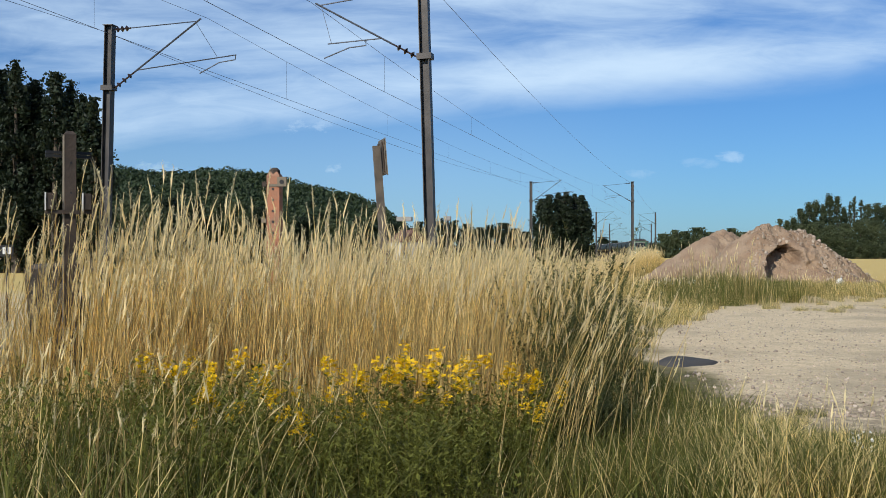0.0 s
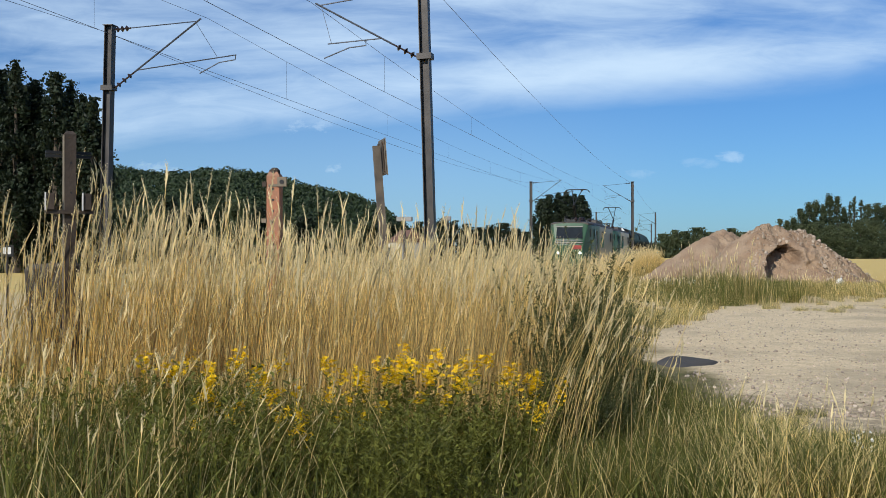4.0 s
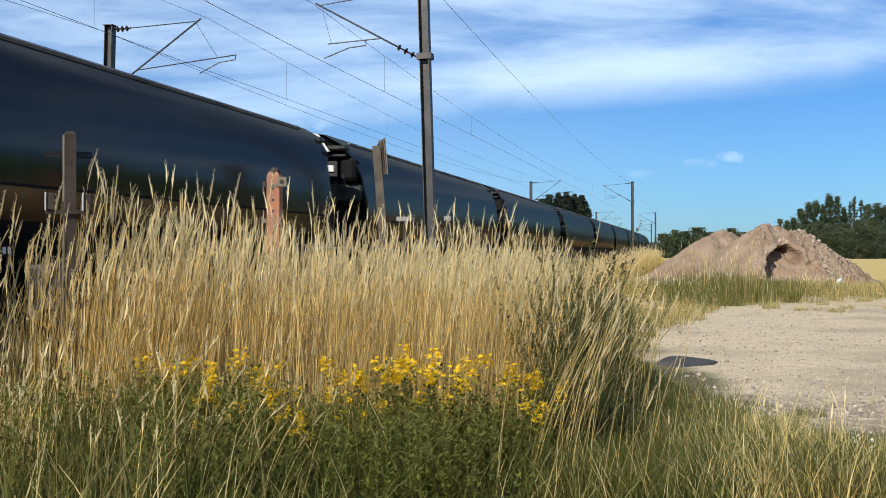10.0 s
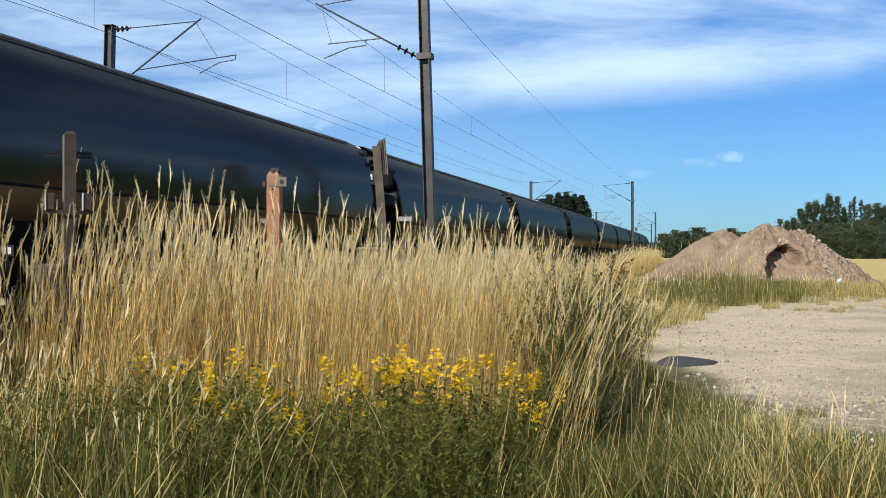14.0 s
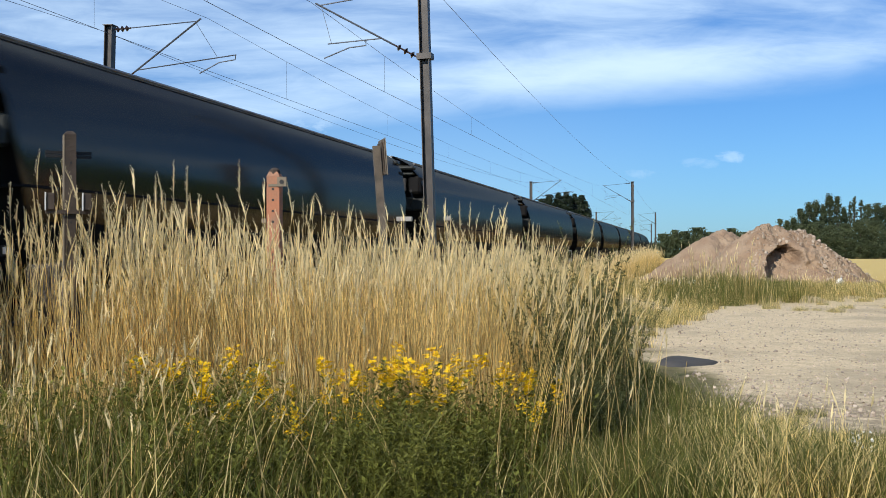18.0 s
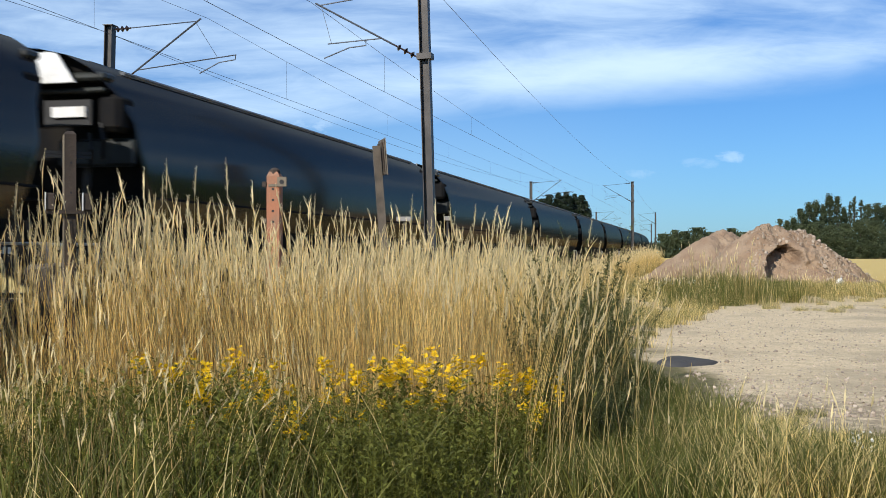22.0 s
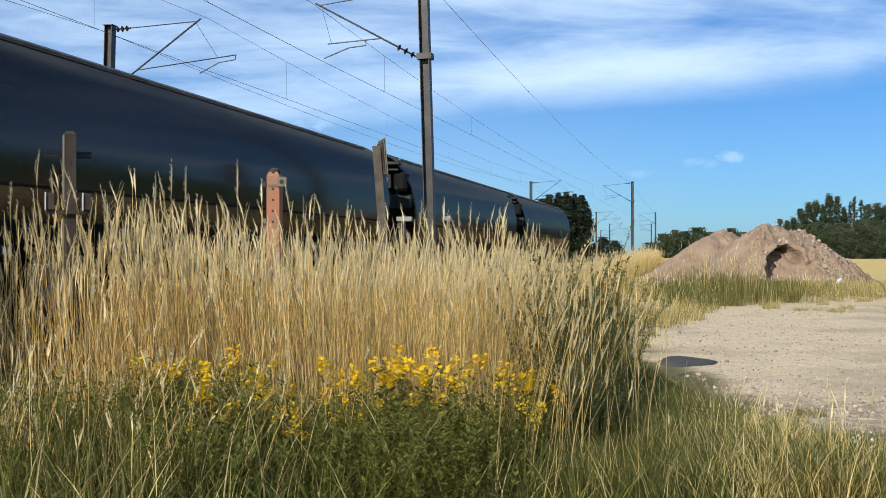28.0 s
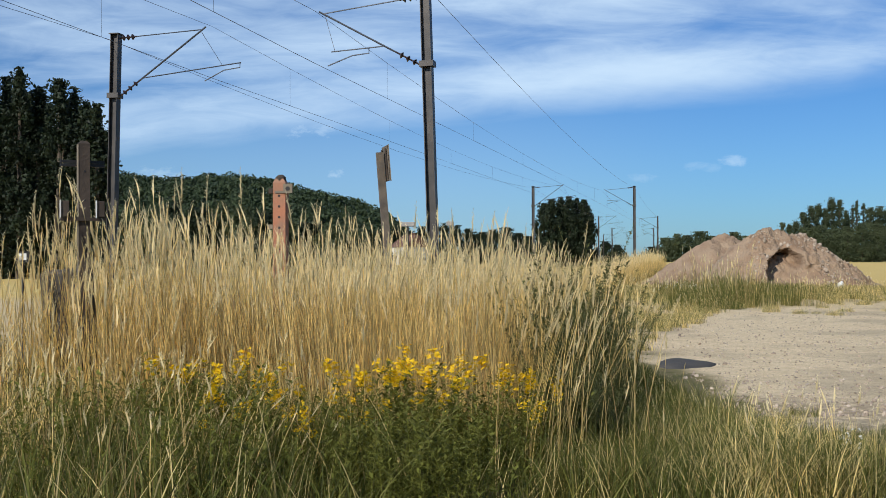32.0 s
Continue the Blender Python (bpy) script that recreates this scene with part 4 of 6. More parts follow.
def build_tree(name, x, y, height, width, mat, label, slim=False, leaves=2600, group="", spray=0.32):
    """Trunk, limbs and an uneven crown of leaf sprays round many small lobes."""
    z0 = ground_z(x, y)
    t = empty(name, pose(x, y, z0, 0, 0, rng.uniform(0, 360)), label=label, category="tree", group=group)
    r = height * 0.018
    part("trunk", tube([(0, 0, -0.3), (0.1, 0, height * 0.3), (0, 0.1, height * 0.6), (0, 0, height * 0.92)], [r * 1.3, r, r * 0.6, r * 0.15], 7), M_BARK, t)
    lobes = []
    n_l = 70 if slim else 105
    for k in range(n_l):
        f = rng.uniform(0.05 if slim else 0.03, 0.97)
        if slim:
            env = width * 0.5 * (math.sin(math.pi * min(1, f * 0.85 + 0.18)) ** 0.55) * (1.0 if f < 0.75 else (1.02 - f) / 0.27)
        else:
            env = width * 0.5 * math.sin(math.pi * (0.10 + 0.86 * f)) ** 0.6 * (1 - 0.45 * f) * rng.uniform(0.6, 1.3)
        a, d = rng.uniform(0, 2 * math.pi), env * rng.uniform(0.2, 0.95)
        size = (width * (0.115 if slim else 0.088)) * rng.uniform(0.7, 1.3)
        if slim:
            size *= 1 - 0.25 * max(0.0, (f - 0.55) / 0.45)
        lobes.append((d * math.cos(a), d * math.sin(a), f * height, size))
    limbs = bmesh.new()
    for lx, ly, lz, ls in lobes[:9]:
        add_tube(limbs, [(0, 0, lz * 0.72), (lx * 0.5, ly * 0.5, lz * 0.86), (lx, ly, lz)], [r * 0.4, r * 0.25, r * 0.08], 5, False)
    tagged(part("limb", limbs, M_BARK, t), kind="stuff")
    per = leaves // n_l
    cs, outs, ss = [], [], []
    for lx, ly, lz, ls in lobes:
        v = rng.normal(0, 1, (per, 3))
        v /= np.linalg.norm(v, axis=1, keepdims=True)
        rad = ls * (np.abs(rng.normal(0, 0.72, (per, 1))) if slim else np.abs(rng.normal(0, 0.85, (per, 1))))
        st = np.array([1, 1, 2.0 if slim else rng.uniform(0.9, 1.7)])
        cs.append(np.array([lx, ly, lz]) + v * rad * st)
        outs.append(v)
        ss.append(rng.uniform(0.6, 1.3, per) * spray)
    cs = np.concatenate(cs)
    cs[:, 2] = np.minimum(cs[:, 2], height)
    vs, fs = quad_cloud(cs, np.concatenate(ss), np.concatenate(outs))
    cloud_mesh("crown", vs, fs, mat, t)
    return t


def at_px(px, dist):
    return (px - 784) / 1920 * dist


def px_h(py, dist):
    return EYE_Z + (447 - py) / 1920 * dist


for px, py, d, w in ((-70, 120, 118, 6), (-25, 112, 115, 6), (6, 124, 117, 5.6), (28, 106, 114, 5.4), (62, 140, 116, 5.6), (97, 128, 113, 5.2), (126, 142, 115, 5.0), (148, 165, 112, 4.6), (165, 172, 110, 3.8), (15, 150, 124, 7), (45, 150, 126, 7), (80, 158, 124, 7), (112, 165, 126, 7), (140, 185, 123, 6)):
    build_tree("poplar", at_px(px, d), d, px_h(py, d) + 0.5, w * 1.3, M_POPLAR, "tall dark green columnar poplar beyond the railway", True, 9000, "row of tall poplars", 0.21)
for px, py, d, w in ((958, 352, 232, 5.0), (972, 345, 228, 5.2), (988, 341, 231, 5.2), (1003, 340, 229, 5.4), (1017, 343, 232, 5.2), (1029, 346, 229, 4.6), (1036, 356, 233, 4.0)):
    build_tree("poplar", at_px(px, d), d, px_h(py, d) + 0.5, w * 1.2, M_POPLAR, "dark green poplar in a dense clump beside the railway", True, 7000, "clump of poplars", 0.26)
for px, py, d, w in ((1394, 392, 282, 4), (1404, 384, 285, 5), (1418, 372, 280, 6), (1432, 360, 280, 5), (1443, 356, 284, 5), (1456, 364, 284, 5), (1468, 345, 279, 6), (1481, 350, 279, 5), (1494, 368, 286, 5), (1536, 364, 276, 7), (1552, 362, 276, 7), (1570, 366, 280, 8), (1600, 358, 276, 11), (1640, 350, 278, 11), (1425, 400, 268, 9), (1445, 396, 268, 8), (1468, 402, 268, 9), (1495, 398, 266, 9), (1522, 392, 264, 9), (1548, 394, 264, 9), (1590, 396, 266, 11)):
    build_tree("broadleaf_tree", at_px(px, d), d, px_h(py, d) + 0.3, w, M_LEAF, "tall green broad-leaved tree at the edge of the field", False, 9500, "wood at the field's edge", 0.17)
build_tree("broadleaf_tree", at_px(1381, 262), 262, px_h(387, 262), 3.4, M_LEAF, "small rounded green tree standing before the wood", False, 4200, "wood at the field's edge", 0.17)
for px, py, d, w in ((1504, 356, 283, 2.6), (1512, 350, 282, 3.2), (1524, 354, 284, 3.0)):
    build_tree("birch", at_px(px, d), d, px_h(py, d) + 0.3, w, M_LEAF, "thin sparse birch standing out of the wood", False, 2200, "birches in the wood", 0.16)
for px, py, d, w in ((1176, 412, 420, 11), (1192, 405, 415, 10), (1212, 410, 424, 12), (1234, 404, 418, 13), (1256, 412, 424, 12), (1278, 410, 420, 12), (1296, 405, 425, 11), (1320, 412, 430, 12), (1345, 410, 428, 12)):
    build_tree("broadleaf_tree", at_px(px, d), d, px_h(py, d), w, M_LEAF, "distant rounded green tree on the plain", False, 3200, "distant tree line", 0.40)
for px, py, d, w in ((694, 392, 330, 9), (716, 398, 326, 9), (742, 390, 334, 9), (780, 383, 330, 9), (800, 388, 326, 10), (826, 394, 330, 9), (846, 400, 336, 10), (868, 396, 330, 9), (893, 392, 328, 10), (912, 402, 332, 9), (930, 408, 340, 10), (1068, 418, 400, 10), (1088, 424, 410, 10), (1150, 428, 470, 12)):
    build_tree("broadleaf_tree", at_px(px, d), d, px_h(py, d), w, M_POPLAR, "dark green tree in a hedgerow beyond the railway", False, 3000, "hedgerow beyond the railway", 0.33)
# some of these take the dark poplar leaves to stand for shade at the hill's foot
for px, py, d, w in ((205, 365, 205, 9), (232, 350, 210, 10), (268, 358, 204, 10), (300, 345, 212, 11), (345, 352, 205, 10), (385, 340, 210, 11), (425, 352, 206, 11), (462, 362, 212, 10), (500, 372, 208, 10), (540, 380, 214, 10), (580, 385, 210, 9), (620, 392, 216, 9), (660, 396, 212, 9)):
    build_tree("broadleaf_tree", at_px(px, d), d, px_h(py, d), w, M_LEAF if int(px) % 3 else M_POPLAR, "green bushy tree at the foot of the wooded hill", False, 4500, "trees at the foot of the hill", 0.28)
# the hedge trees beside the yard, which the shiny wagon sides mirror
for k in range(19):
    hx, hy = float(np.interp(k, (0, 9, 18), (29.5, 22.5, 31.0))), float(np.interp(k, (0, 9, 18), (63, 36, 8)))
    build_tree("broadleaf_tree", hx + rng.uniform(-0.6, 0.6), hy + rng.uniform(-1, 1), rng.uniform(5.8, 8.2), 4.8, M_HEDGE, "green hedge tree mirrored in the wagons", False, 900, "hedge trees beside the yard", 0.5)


def build_hill():
    """The wooded hill beyond the railway: the land and, as one piece, its trees."""
    def ridge(x):
        return float(np.interp(x, (-620, -330, -190, -110, -72, -38, -20, 0), (0, 40, 42.5, 41.5, 33, 21, 8, 0))) + 1.2 * math.sin(x * 0.09)
    def hz(x, y):
        return ridge(x) * smooth(y, 480, 630) * (1 - 0.6 * smooth(y, 680, 950))
    xs = [-900 + 12 * i for i in range(78)]
    ys = [490 + 14 * i for i in range(36)]
    verts = [(x, y, hz(x, y) - 1.5) for y in ys for x in xs]
    w = len(xs)
    faces = [(j * w + i, j * w + i + 1, (j + 1) * w + i + 1, (j + 1) * w + i) for j in range(len(ys) - 1) for i in range(w - 1)]
    hill = part("hill", (verts, [], faces), M_HILLWOOD, smooth_on=True)
    tagged(hill, "low hill wholly covered by dark green woods", "hill", kind="structure")
    cs, outs, ss = [], [], []
    for k in range(1900):
        x, y = rng.uniform(-430, -8), rng.uniform(505, 690)
        z = hz(x, y)
        if z < 0.5 and rng.random() < 0.6:
            continue
        rr = rng.uniform(3.5, 7.0)
        v = rng.normal(0, 1, (95, 3))
        v /= np.linalg.norm(v, axis=1, keepdims=True)
        v[:, 2] = np.abs(v[:, 2]) * 1.1 - 0.15
        cs.append(np.array([x, y, z + rr * 0.3]) + v * rr * rng.uniform(0.8, 1.15, (95, 1)))
        outs.append(v)
        ss.append(rng.uniform(0.7, 1.3, 95) * 0.85)
    vs, fs = quad_cloud(np.concatenate(cs), np.concatenate(ss), np.concatenate(outs), 0.6)
    woods = cloud_mesh("hill_woods", vs, fs, M_HILLWOOD)
    tagged(woods, "dense green woodland covering the hill", "woods", kind="stuff")


build_hill()


def build_house(x, y, w, d, h, roof, turn, label):
    hs = empty("house", pose(x, y, ground_z(x, y), 0, 0, turn), label=label, category="house")
    part("wall", box(-w / 2, w / 2, -d / 2, d / 2, -0.3, h), M_WALLW, hs)
    bm = bmesh.new()
    add_prism(bm, [(-w / 2 - 0.3, h), (w / 2 + 0.3, h), (0, h + roof)], -d / 2 - 0.3, d / 2 + 0.3)
    rf = part("roof", bm, M_TILE, hs)
    part("chimney", box(-0.3, 0.3, -d / 4 - 0.3, -d / 4 + 0.3, h + roof * 0.5, h + roof + 0.6), M_TILE, rf)
    for k in (-1, 1):
        wi = part("window", box(k * w * 0.25 - 0.45, k * w * 0.25 + 0.45, -d / 2 - 0.03, -d / 2 + 0.02, 1.0, 2.2), M_WHITE, hs)
        part("pane", box(k * w * 0.25 - 0.38, k * w * 0.25 + 0.38, -d / 2 - 0.045, -d / 2 - 0.032, 1.07, 2.13), M_GLASS, wi)


build_house(at_px(722, 310), 310, 9.5, 7, 5.0, 3.6, 35, "distant house with a brown tiled roof among trees")


def build_mound():
    def hgt(x, y):
        def pile(cx, cy, h, r):
            d = math.hypot(x - cx, (y - cy) * 1.05)
            return h * (1 - d / r) if d > 0.5 else h * (1 - 0.25 / r - d * d / r)
        v = max(pile(16.55, 56.4, 3.2, 3.9), pile(15.75, 61.3, 2.95, 4.6), pile(14.9, 60.6, 2.6, 3.7), pile(16.25, 54.35, 1.72, 2.1), pile(18.35, 56.5, 2.86, 4.05), pile(17.4, 56.4, 2.95, 4.4))
        calm = 0.45 + 0.55 * smooth(x, 14.6, 15.8)      # the older heap behind lies smooth
        v += 0.22 * noise.noise((x * 0.9, y * 0.9, 0)) + calm * (0.17 * noise.noise((x * 2.4, y * 2.4, 3)) + 0.11 * noise.noise((x * 5.5, y * 5.5, 5)))
        return v
    nx, ny = 250, 230
    verts, faces = [], []
    for j in range(ny):
        for i in range(nx):
            x, y = 10.0 + 13.5 * i / (nx - 1), 51.0 + 15.5 * j / (ny - 1)
            z = max(hgt(x, y), -0.25)
            # the dug-out hollow runs level into the front slope under an overhanging brow, with a shallow scoop beside it
            if y < 56.2:
                r = math.hypot((x - 16.92 - 0.5 * (z - 1.0)) / 0.98, (z - 0.92) / 1.0) + 0.35 * noise.noise((x * 2.2, z * 2.2, 7))
                q = math.hypot((x - 17.75) / 1.55, (z - 0.35) / 1.25) + 0.2 * noise.noise((x * 1.8, z * 1.8, 2))
                y += 1.5 * (1 - smooth(r, 0.72, 1.0)) + 1.25 * (1 - smooth(q, 0.35, 1.05)) * (1 - 0.75 * smooth(x, 16.9, 19.2)) * smooth(r, 0.72, 1.0)
            verts.append((x, y, z + ground_z(x, y)))
    faces = [(j * nx + i, j * nx + i + 1, (j + 1) * nx + i + 1, (j + 1) * nx + i) for j in range(ny - 1) for i in range(nx - 1)]
    md = part("earth_mound", (verts, [], faces), M_EARTH, smooth_on=True)
    tagged(md, "heap of dumped reddish earth and rubble with a dug-out hollow", "earth mound")
    # rubble lying on the slopes, all in one piece
    bm = bmesh.new()
    for k in range(1600):
        x, y = rng.uniform(11, 22.5), rng.uniform(52.0, 57.2)
        if k < 70:     # stones along the rim of the hollow and down the right flank
            y = rng.uniform(52.6, 54.9)
            x = 16.10 + 0.38 * (y - 53.0) + rng.normal(0, 0.22)
        elif k < 300:
            x, y = rng.uniform(18.5, 21.8), rng.uniform(55.2, 56.6)
        h = hgt(x, y)
        if k >= 70 and 16.2 < x < 18.6 and h < 1.9 and y < 55.4:
            continue
        if math.hypot((x - 16.92 - 0.5 * (h - 1.0)) / 0.98, (h - 0.92) / 1.0) < 1.05 and y < 56.2:
            continue
        if h < 0.05 or (k >= 330 and x < 15.5 and rng.random() < 0.8):
            continue
        r = rng.uniform(0.02, 0.05) if rng.random() < 0.88 else rng.uniform(0.06, 0.12)
        m = pose(x, y, h + ground_z(x, y) + r * 0.3, *rng.uniform(0, 180, 3)) @ Matrix.Diagonal((r * rng.uniform(0.8, 1.5), r, r * rng.uniform(0.5, 0.9), 1))
        bmesh.ops.create_icosphere(bm, subdivisions=1, radius=1, matrix=m)
    rb = part("rubble", bm, M_STONE)
    tagged(rb, "pale stones and broken rubble strewn over the heap", "stones", kind="stuff")


def build_bag():
    """A torn white sack lying at the foot of the heap."""
    x, y = at_px(1486, 51.0), 51.0
    bm = bmesh.new()
    bmesh.ops.create_icosphere(bm, subdivisions=2, radius=1)
    for v in bm.verts:
        v.co *= 1 + 0.22 * noise.noise(v.co * 1.7)
        v.co.x, v.co.y, v.co.z = v.co.x * 0.22, v.co.y * 0.17, max(v.co.z, -0.5) * 0.26
    bg = part("white_sack", bm, M_WHITE, smooth_on=True)
    bg.matrix_world = pose(x, y, ground_z(x, y) + 0.12, 4, -6, 30)
    tagged(bg, "small crumpled white sack lying at the foot of the heap", "sack")


build_bag()


build_mound()

# ---- trackside posts and signs ----


def build_old_post():
    x, y = at_px(123, 9.1), 9.1
    p = empty("timber_post", pose(x, y, 0, 0, 0, 27), label="dark weathered square timber post with crossarm and two white-edged boxes", category="post")
    s = 0.047
    top = px_h(238, 9.1)
    bm = loft([[(-s, -s, -0.8), (s, -s, -0.8), (s, s, -0.8), (-s, s, -0.8)], [(-s, -s, top), (s, -s, top), (s, s, top), (-s, s, top)], [(-s * 0.5, -s * 0.5, top + 0.025), (s * 0.5, -s * 0.5, top + 0.025), (s * 0.5, s * 0.5, top + 0.025), (-s * 0.5, s * 0.5, top + 0.025)]])
    part("shaft", bm, M_WOOD, p)
    zc = px_h(273, 9.1)
    part("crossarm", box(-0.185, 0.185, s, s + 0.035, zc - 0.028, zc - 0.003), M_BLACK, p)
    part("crossarm", box(-0.185, 0.185, s, s + 0.035, zc + 0.003, zc + 0.028), M_BLACK, p)
    # sunlight on the post's left edge, laid on as a pale strip
    part("white_edge", box(-s - 0.008, -s, -s - 0.004, s * 0.2, 0.3, top - 0.01), M_CONCRETE, p, "pale strip for the post's sunlit left edge")
    zb = px_h(358, 9.1)
    part("lower_arm", box(-0.20, 0.18, -s - 0.03, -s, zb - 0.10, zb - 0.07), M_WOOD, p)
    for x0 in (-0.205, 0.09):
        b = part("box", box(x0, x0 + 0.075, -s - 0.05, -s, zb - 0.07, zb + 0.07, bevel=0.006), M_WOOD, p, "dark box on the post")
        part("white_edge", box(x0 - 0.004, x0 + 0.006, -s - 0.06, -s - 0.045, zb - 0.075, zb + 0.075), M_WHITE, b, "white edge strip")
    for z in (1.3, 1.55, 1.8, 2.05, 2.3):
        part("bolt_hole", tube([(0.005, -s - 0.002, z), (0.005, -s + 0.01, z)], 0.009, 6), M_BLACK, p)
    blk = part("concrete_block", box(-0.22, 0.22, -0.14, 0.14, -0.2, px_h(466, 9.3) - 0.0, bevel=0.03), M_OLDCONC)
    blk.matrix_world = pose(at_px(115, 9.5), 9.5, 0, 2, -4, 16)
    tagged(blk, "grey weathered concrete block half hidden in the grass", "block")
    sg = empty("marker_sign", pose(at_px(13, 9.4), 9.4, 0, 0, 0, 5), label="small white trackside marker plate on a thin post", category="sign")
    z = px_h(444, 9.4)
    part("stake", tube([(0, 0, -0.8), (0, 0, z - 0.05)], 0.012, 6), M_MAST, sg)
    pl = part("plate", box(-0.055, 0.055, -0.012, -0.004, z - 0.05, z + 0.05), M_BLACK, sg)
    part("bars", add_box(box(-0.035, -0.008, -0.016, -0.012, z - 0.03, z + 0.03), 0.008, 0.035, -0.016, -0.012, z - 0.03, z + 0.03), M_WHITE, pl, "white plain bars")


def build_rust_post():
    d = 13.0
    p = empty("rusty_post", pose(at_px(486, d), d, -0.1, 0, 0, -6), label="rust-red drilled square post with a grey bracket on top", category="post")
    s, top = 0.078, px_h(312, d) + 0.1
    part("shaft", loft([[(-s, -s, -0.8), (s, -s, -0.8), (s, s, -0.8), (-s, s, -0.8)], [(-s, -s, top), (s, -s, top), (s, s, top), (-s, s, top)], [(-s * 0.7, -s * 0.7, top + 0.05), (s * 0.6, -s * 0.7, top + 0.05), (s * 0.6, s * 0.7, top + 0.05), (-s * 0.7, s * 0.7, top + 0.05)]]), M_RUST, p)
    part("cap", tube([(0, 0, top + 0.02), (0, 0, top + 0.07), (0, 0, top + 0.1)], [0.07, 0.065, 0.03], 8), M_WOOD, p)
    for k in range(8):
        z = top - 0.16 - k * 0.13
        part("hole", tube([(0.0, -s - 0.003, z), (0.0, -s + 0.02, z)], 0.016, 7), M_BLACK, p)
    br = bmesh.new()
    add_box(br, s - 0.02, s + 0.09, -0.10, -0.07, top - 0.13, top - 0.015)
    add_box(br, s - 0.13, s + 0.04, -0.09, -0.075, top - 0.13, top - 0.10)
    part("bracket", br, M_CONCRETE, p, "grey bracket plate")
    part("bracket_hole", tube([(s + 0.035, -0.106, top - 0.075), (s + 0.035, -0.098, top - 0.075)], 0.028, 9), M_BLACK, p)
    part("clamp", box(-s - 0.05, -s, -0.09, 0.03, top - 0.13, top - 0.07), M_WOOD, p)
    part("lower_clip", box(-s - 0.06, -s, -0.09, 0.02, top - 0.56, top - 0.51), M_CONCRETE, p)


def build_leaning_sign():
    d = 18.2
    sg = empty("leaning_sign", pose(at_px(694, d), d, -0.2, 0, -4.4, 14), label="leaning trackside sign seen edge-on on a grey post", category="sign")
    top = px_h(258, d) + 0.2
    part("post", loft([[(-0.07, -0.05, -0.8), (0.07, -0.05, -0.8), (0.07, 0.05, -0.8), (-0.07, 0.05, -0.8)], [(-0.06, -0.045, top), (0.06, -0.045, top), (0.06, 0.045, top), (-0.06, 0.045, top)]]), M_SIGNGREY, sg)
    part("plate", box(0.085, 0.105, -0.24, 0.24, top - 0.50, top + 0.10, bevel=0.01), M_SIGNGREY, sg, "pale sign plate on battens")
    part("plate_rim", box(0.105, 0.118, -0.25, -0.22, top - 0.51, top + 0.11), M_CONCRETE, sg)
    part("batten", box(0.06, 0.076, -0.2, -0.14, top - 0.45, top + 0.05), M_WOOD, sg)
    part("batten", box(0.06, 0.076, 0.14, 0.2, top - 0.45, top + 0.05), M_WOOD, sg)


def build_white_boxes():
    for px, py, d, w, h in ((716, 388, 21.0, 0.30, 0.09), (792, 387, 24.6, 0.16, 0.10), (765, 398, 22.6, 0.12, 0.28)):
        b = empty("trackside_box", pose(at_px(px, d), d, 0, 0, 0, -8), label="small pale grey trackside box on a thin post", category="box", group="trackside boxes")
        z = px_h(py, d)
        part("stake", tube([(0, 0, -0.9), (0, 0, z - h / 2)], 0.025, 6), M_MAST, b)
        part("case", box(-w / 2, w / 2, -0.06, 0.06, z - h / 2, z + h / 2, bevel=0.01), M_SILVER, b)


build_old_post()
build_rust_post()
build_leaning_sign()
build_white_boxes()

# ---- grasses and flowers ----


def tubes_of(pts, rad, sides=3):
    """Many thin tubes at once: pts (n, K, 3), rad (n, K)."""
    n, K, _ = pts.shape
    a = np.arange(sides) * 2 * math.pi / sides
    ring = np.stack([np.cos(a), np.sin(a), 0 * a], 1)
    vs = pts[:, :, None, :] + rad[:, :, None, None] * ring[None, None]
    idx = np.arange(n * K * sides).reshape(n, K, sides)
    nxt = np.roll(idx, -1, 2)
    fs = np.stack([idx[:, :-1], nxt[:, :-1], nxt[:, 1:], idx[:, 1:]], -1).reshape(-1, 4)
    return vs.reshape(-1, 3), fs


def ribbons_of(pts, half):
    """Many flat blades at once: pts (n, K, 3), half width (n, K), each turned its own way."""
    n, K, _ = pts.shape
    a = rng.uniform(0, math.pi, n)
    side = np.stack([np.cos(a), np.sin(a), 0 * a], 1)[:, None, :]
    vs = np.stack([pts - side * half[:, :, None], pts + side * half[:, :, None]], 2)
    idx = np.arange(n * K * 2).reshape(n, K, 2)
    fs = np.stack([idx[:, :-1, 0], idx[:, :-1, 1], idx[:, 1:, 1], idx[:, 1:, 0]], -1).reshape(-1, 4)
    return vs.reshape(-1, 3), fs


def arcs(n, span, h_lo, h_hi, lean, spread, K=6, droop=1.7, x_lean=0.0):
    """Curved stalks standing in a square of that span: their points and heights."""
    base = np.column_stack([rng.uniform(-span / 2, span / 2, n), rng.uniform(-span / 2, span / 2, n), np.zeros(n)])
    h = rng.uniform(h_lo, h_hi, n)
    a = rng.uniform(0, 2 * math.pi, n)
    lx = x_lean + lean * np.cos(a) + rng.normal(0, spread, n)
    ly = lean * np.sin(a) * 0.7 + rng.normal(0, spread, n)
    t = np.linspace(0, 1, K)[None, :]
    pts = np.zeros((n, K, 3))
    pts[:, :, 0] = base[:, :1] + (lx * h)[:, None] * t ** droop
    pts[:, :, 1] = base[:, 1:2] + (ly * h)[:, None] * t ** droop
    pts[:, :, 2] = h[:, None] * t * (1 - 0.35 * (lx ** 2 + ly ** 2)[:, None] * t)
    return pts, h


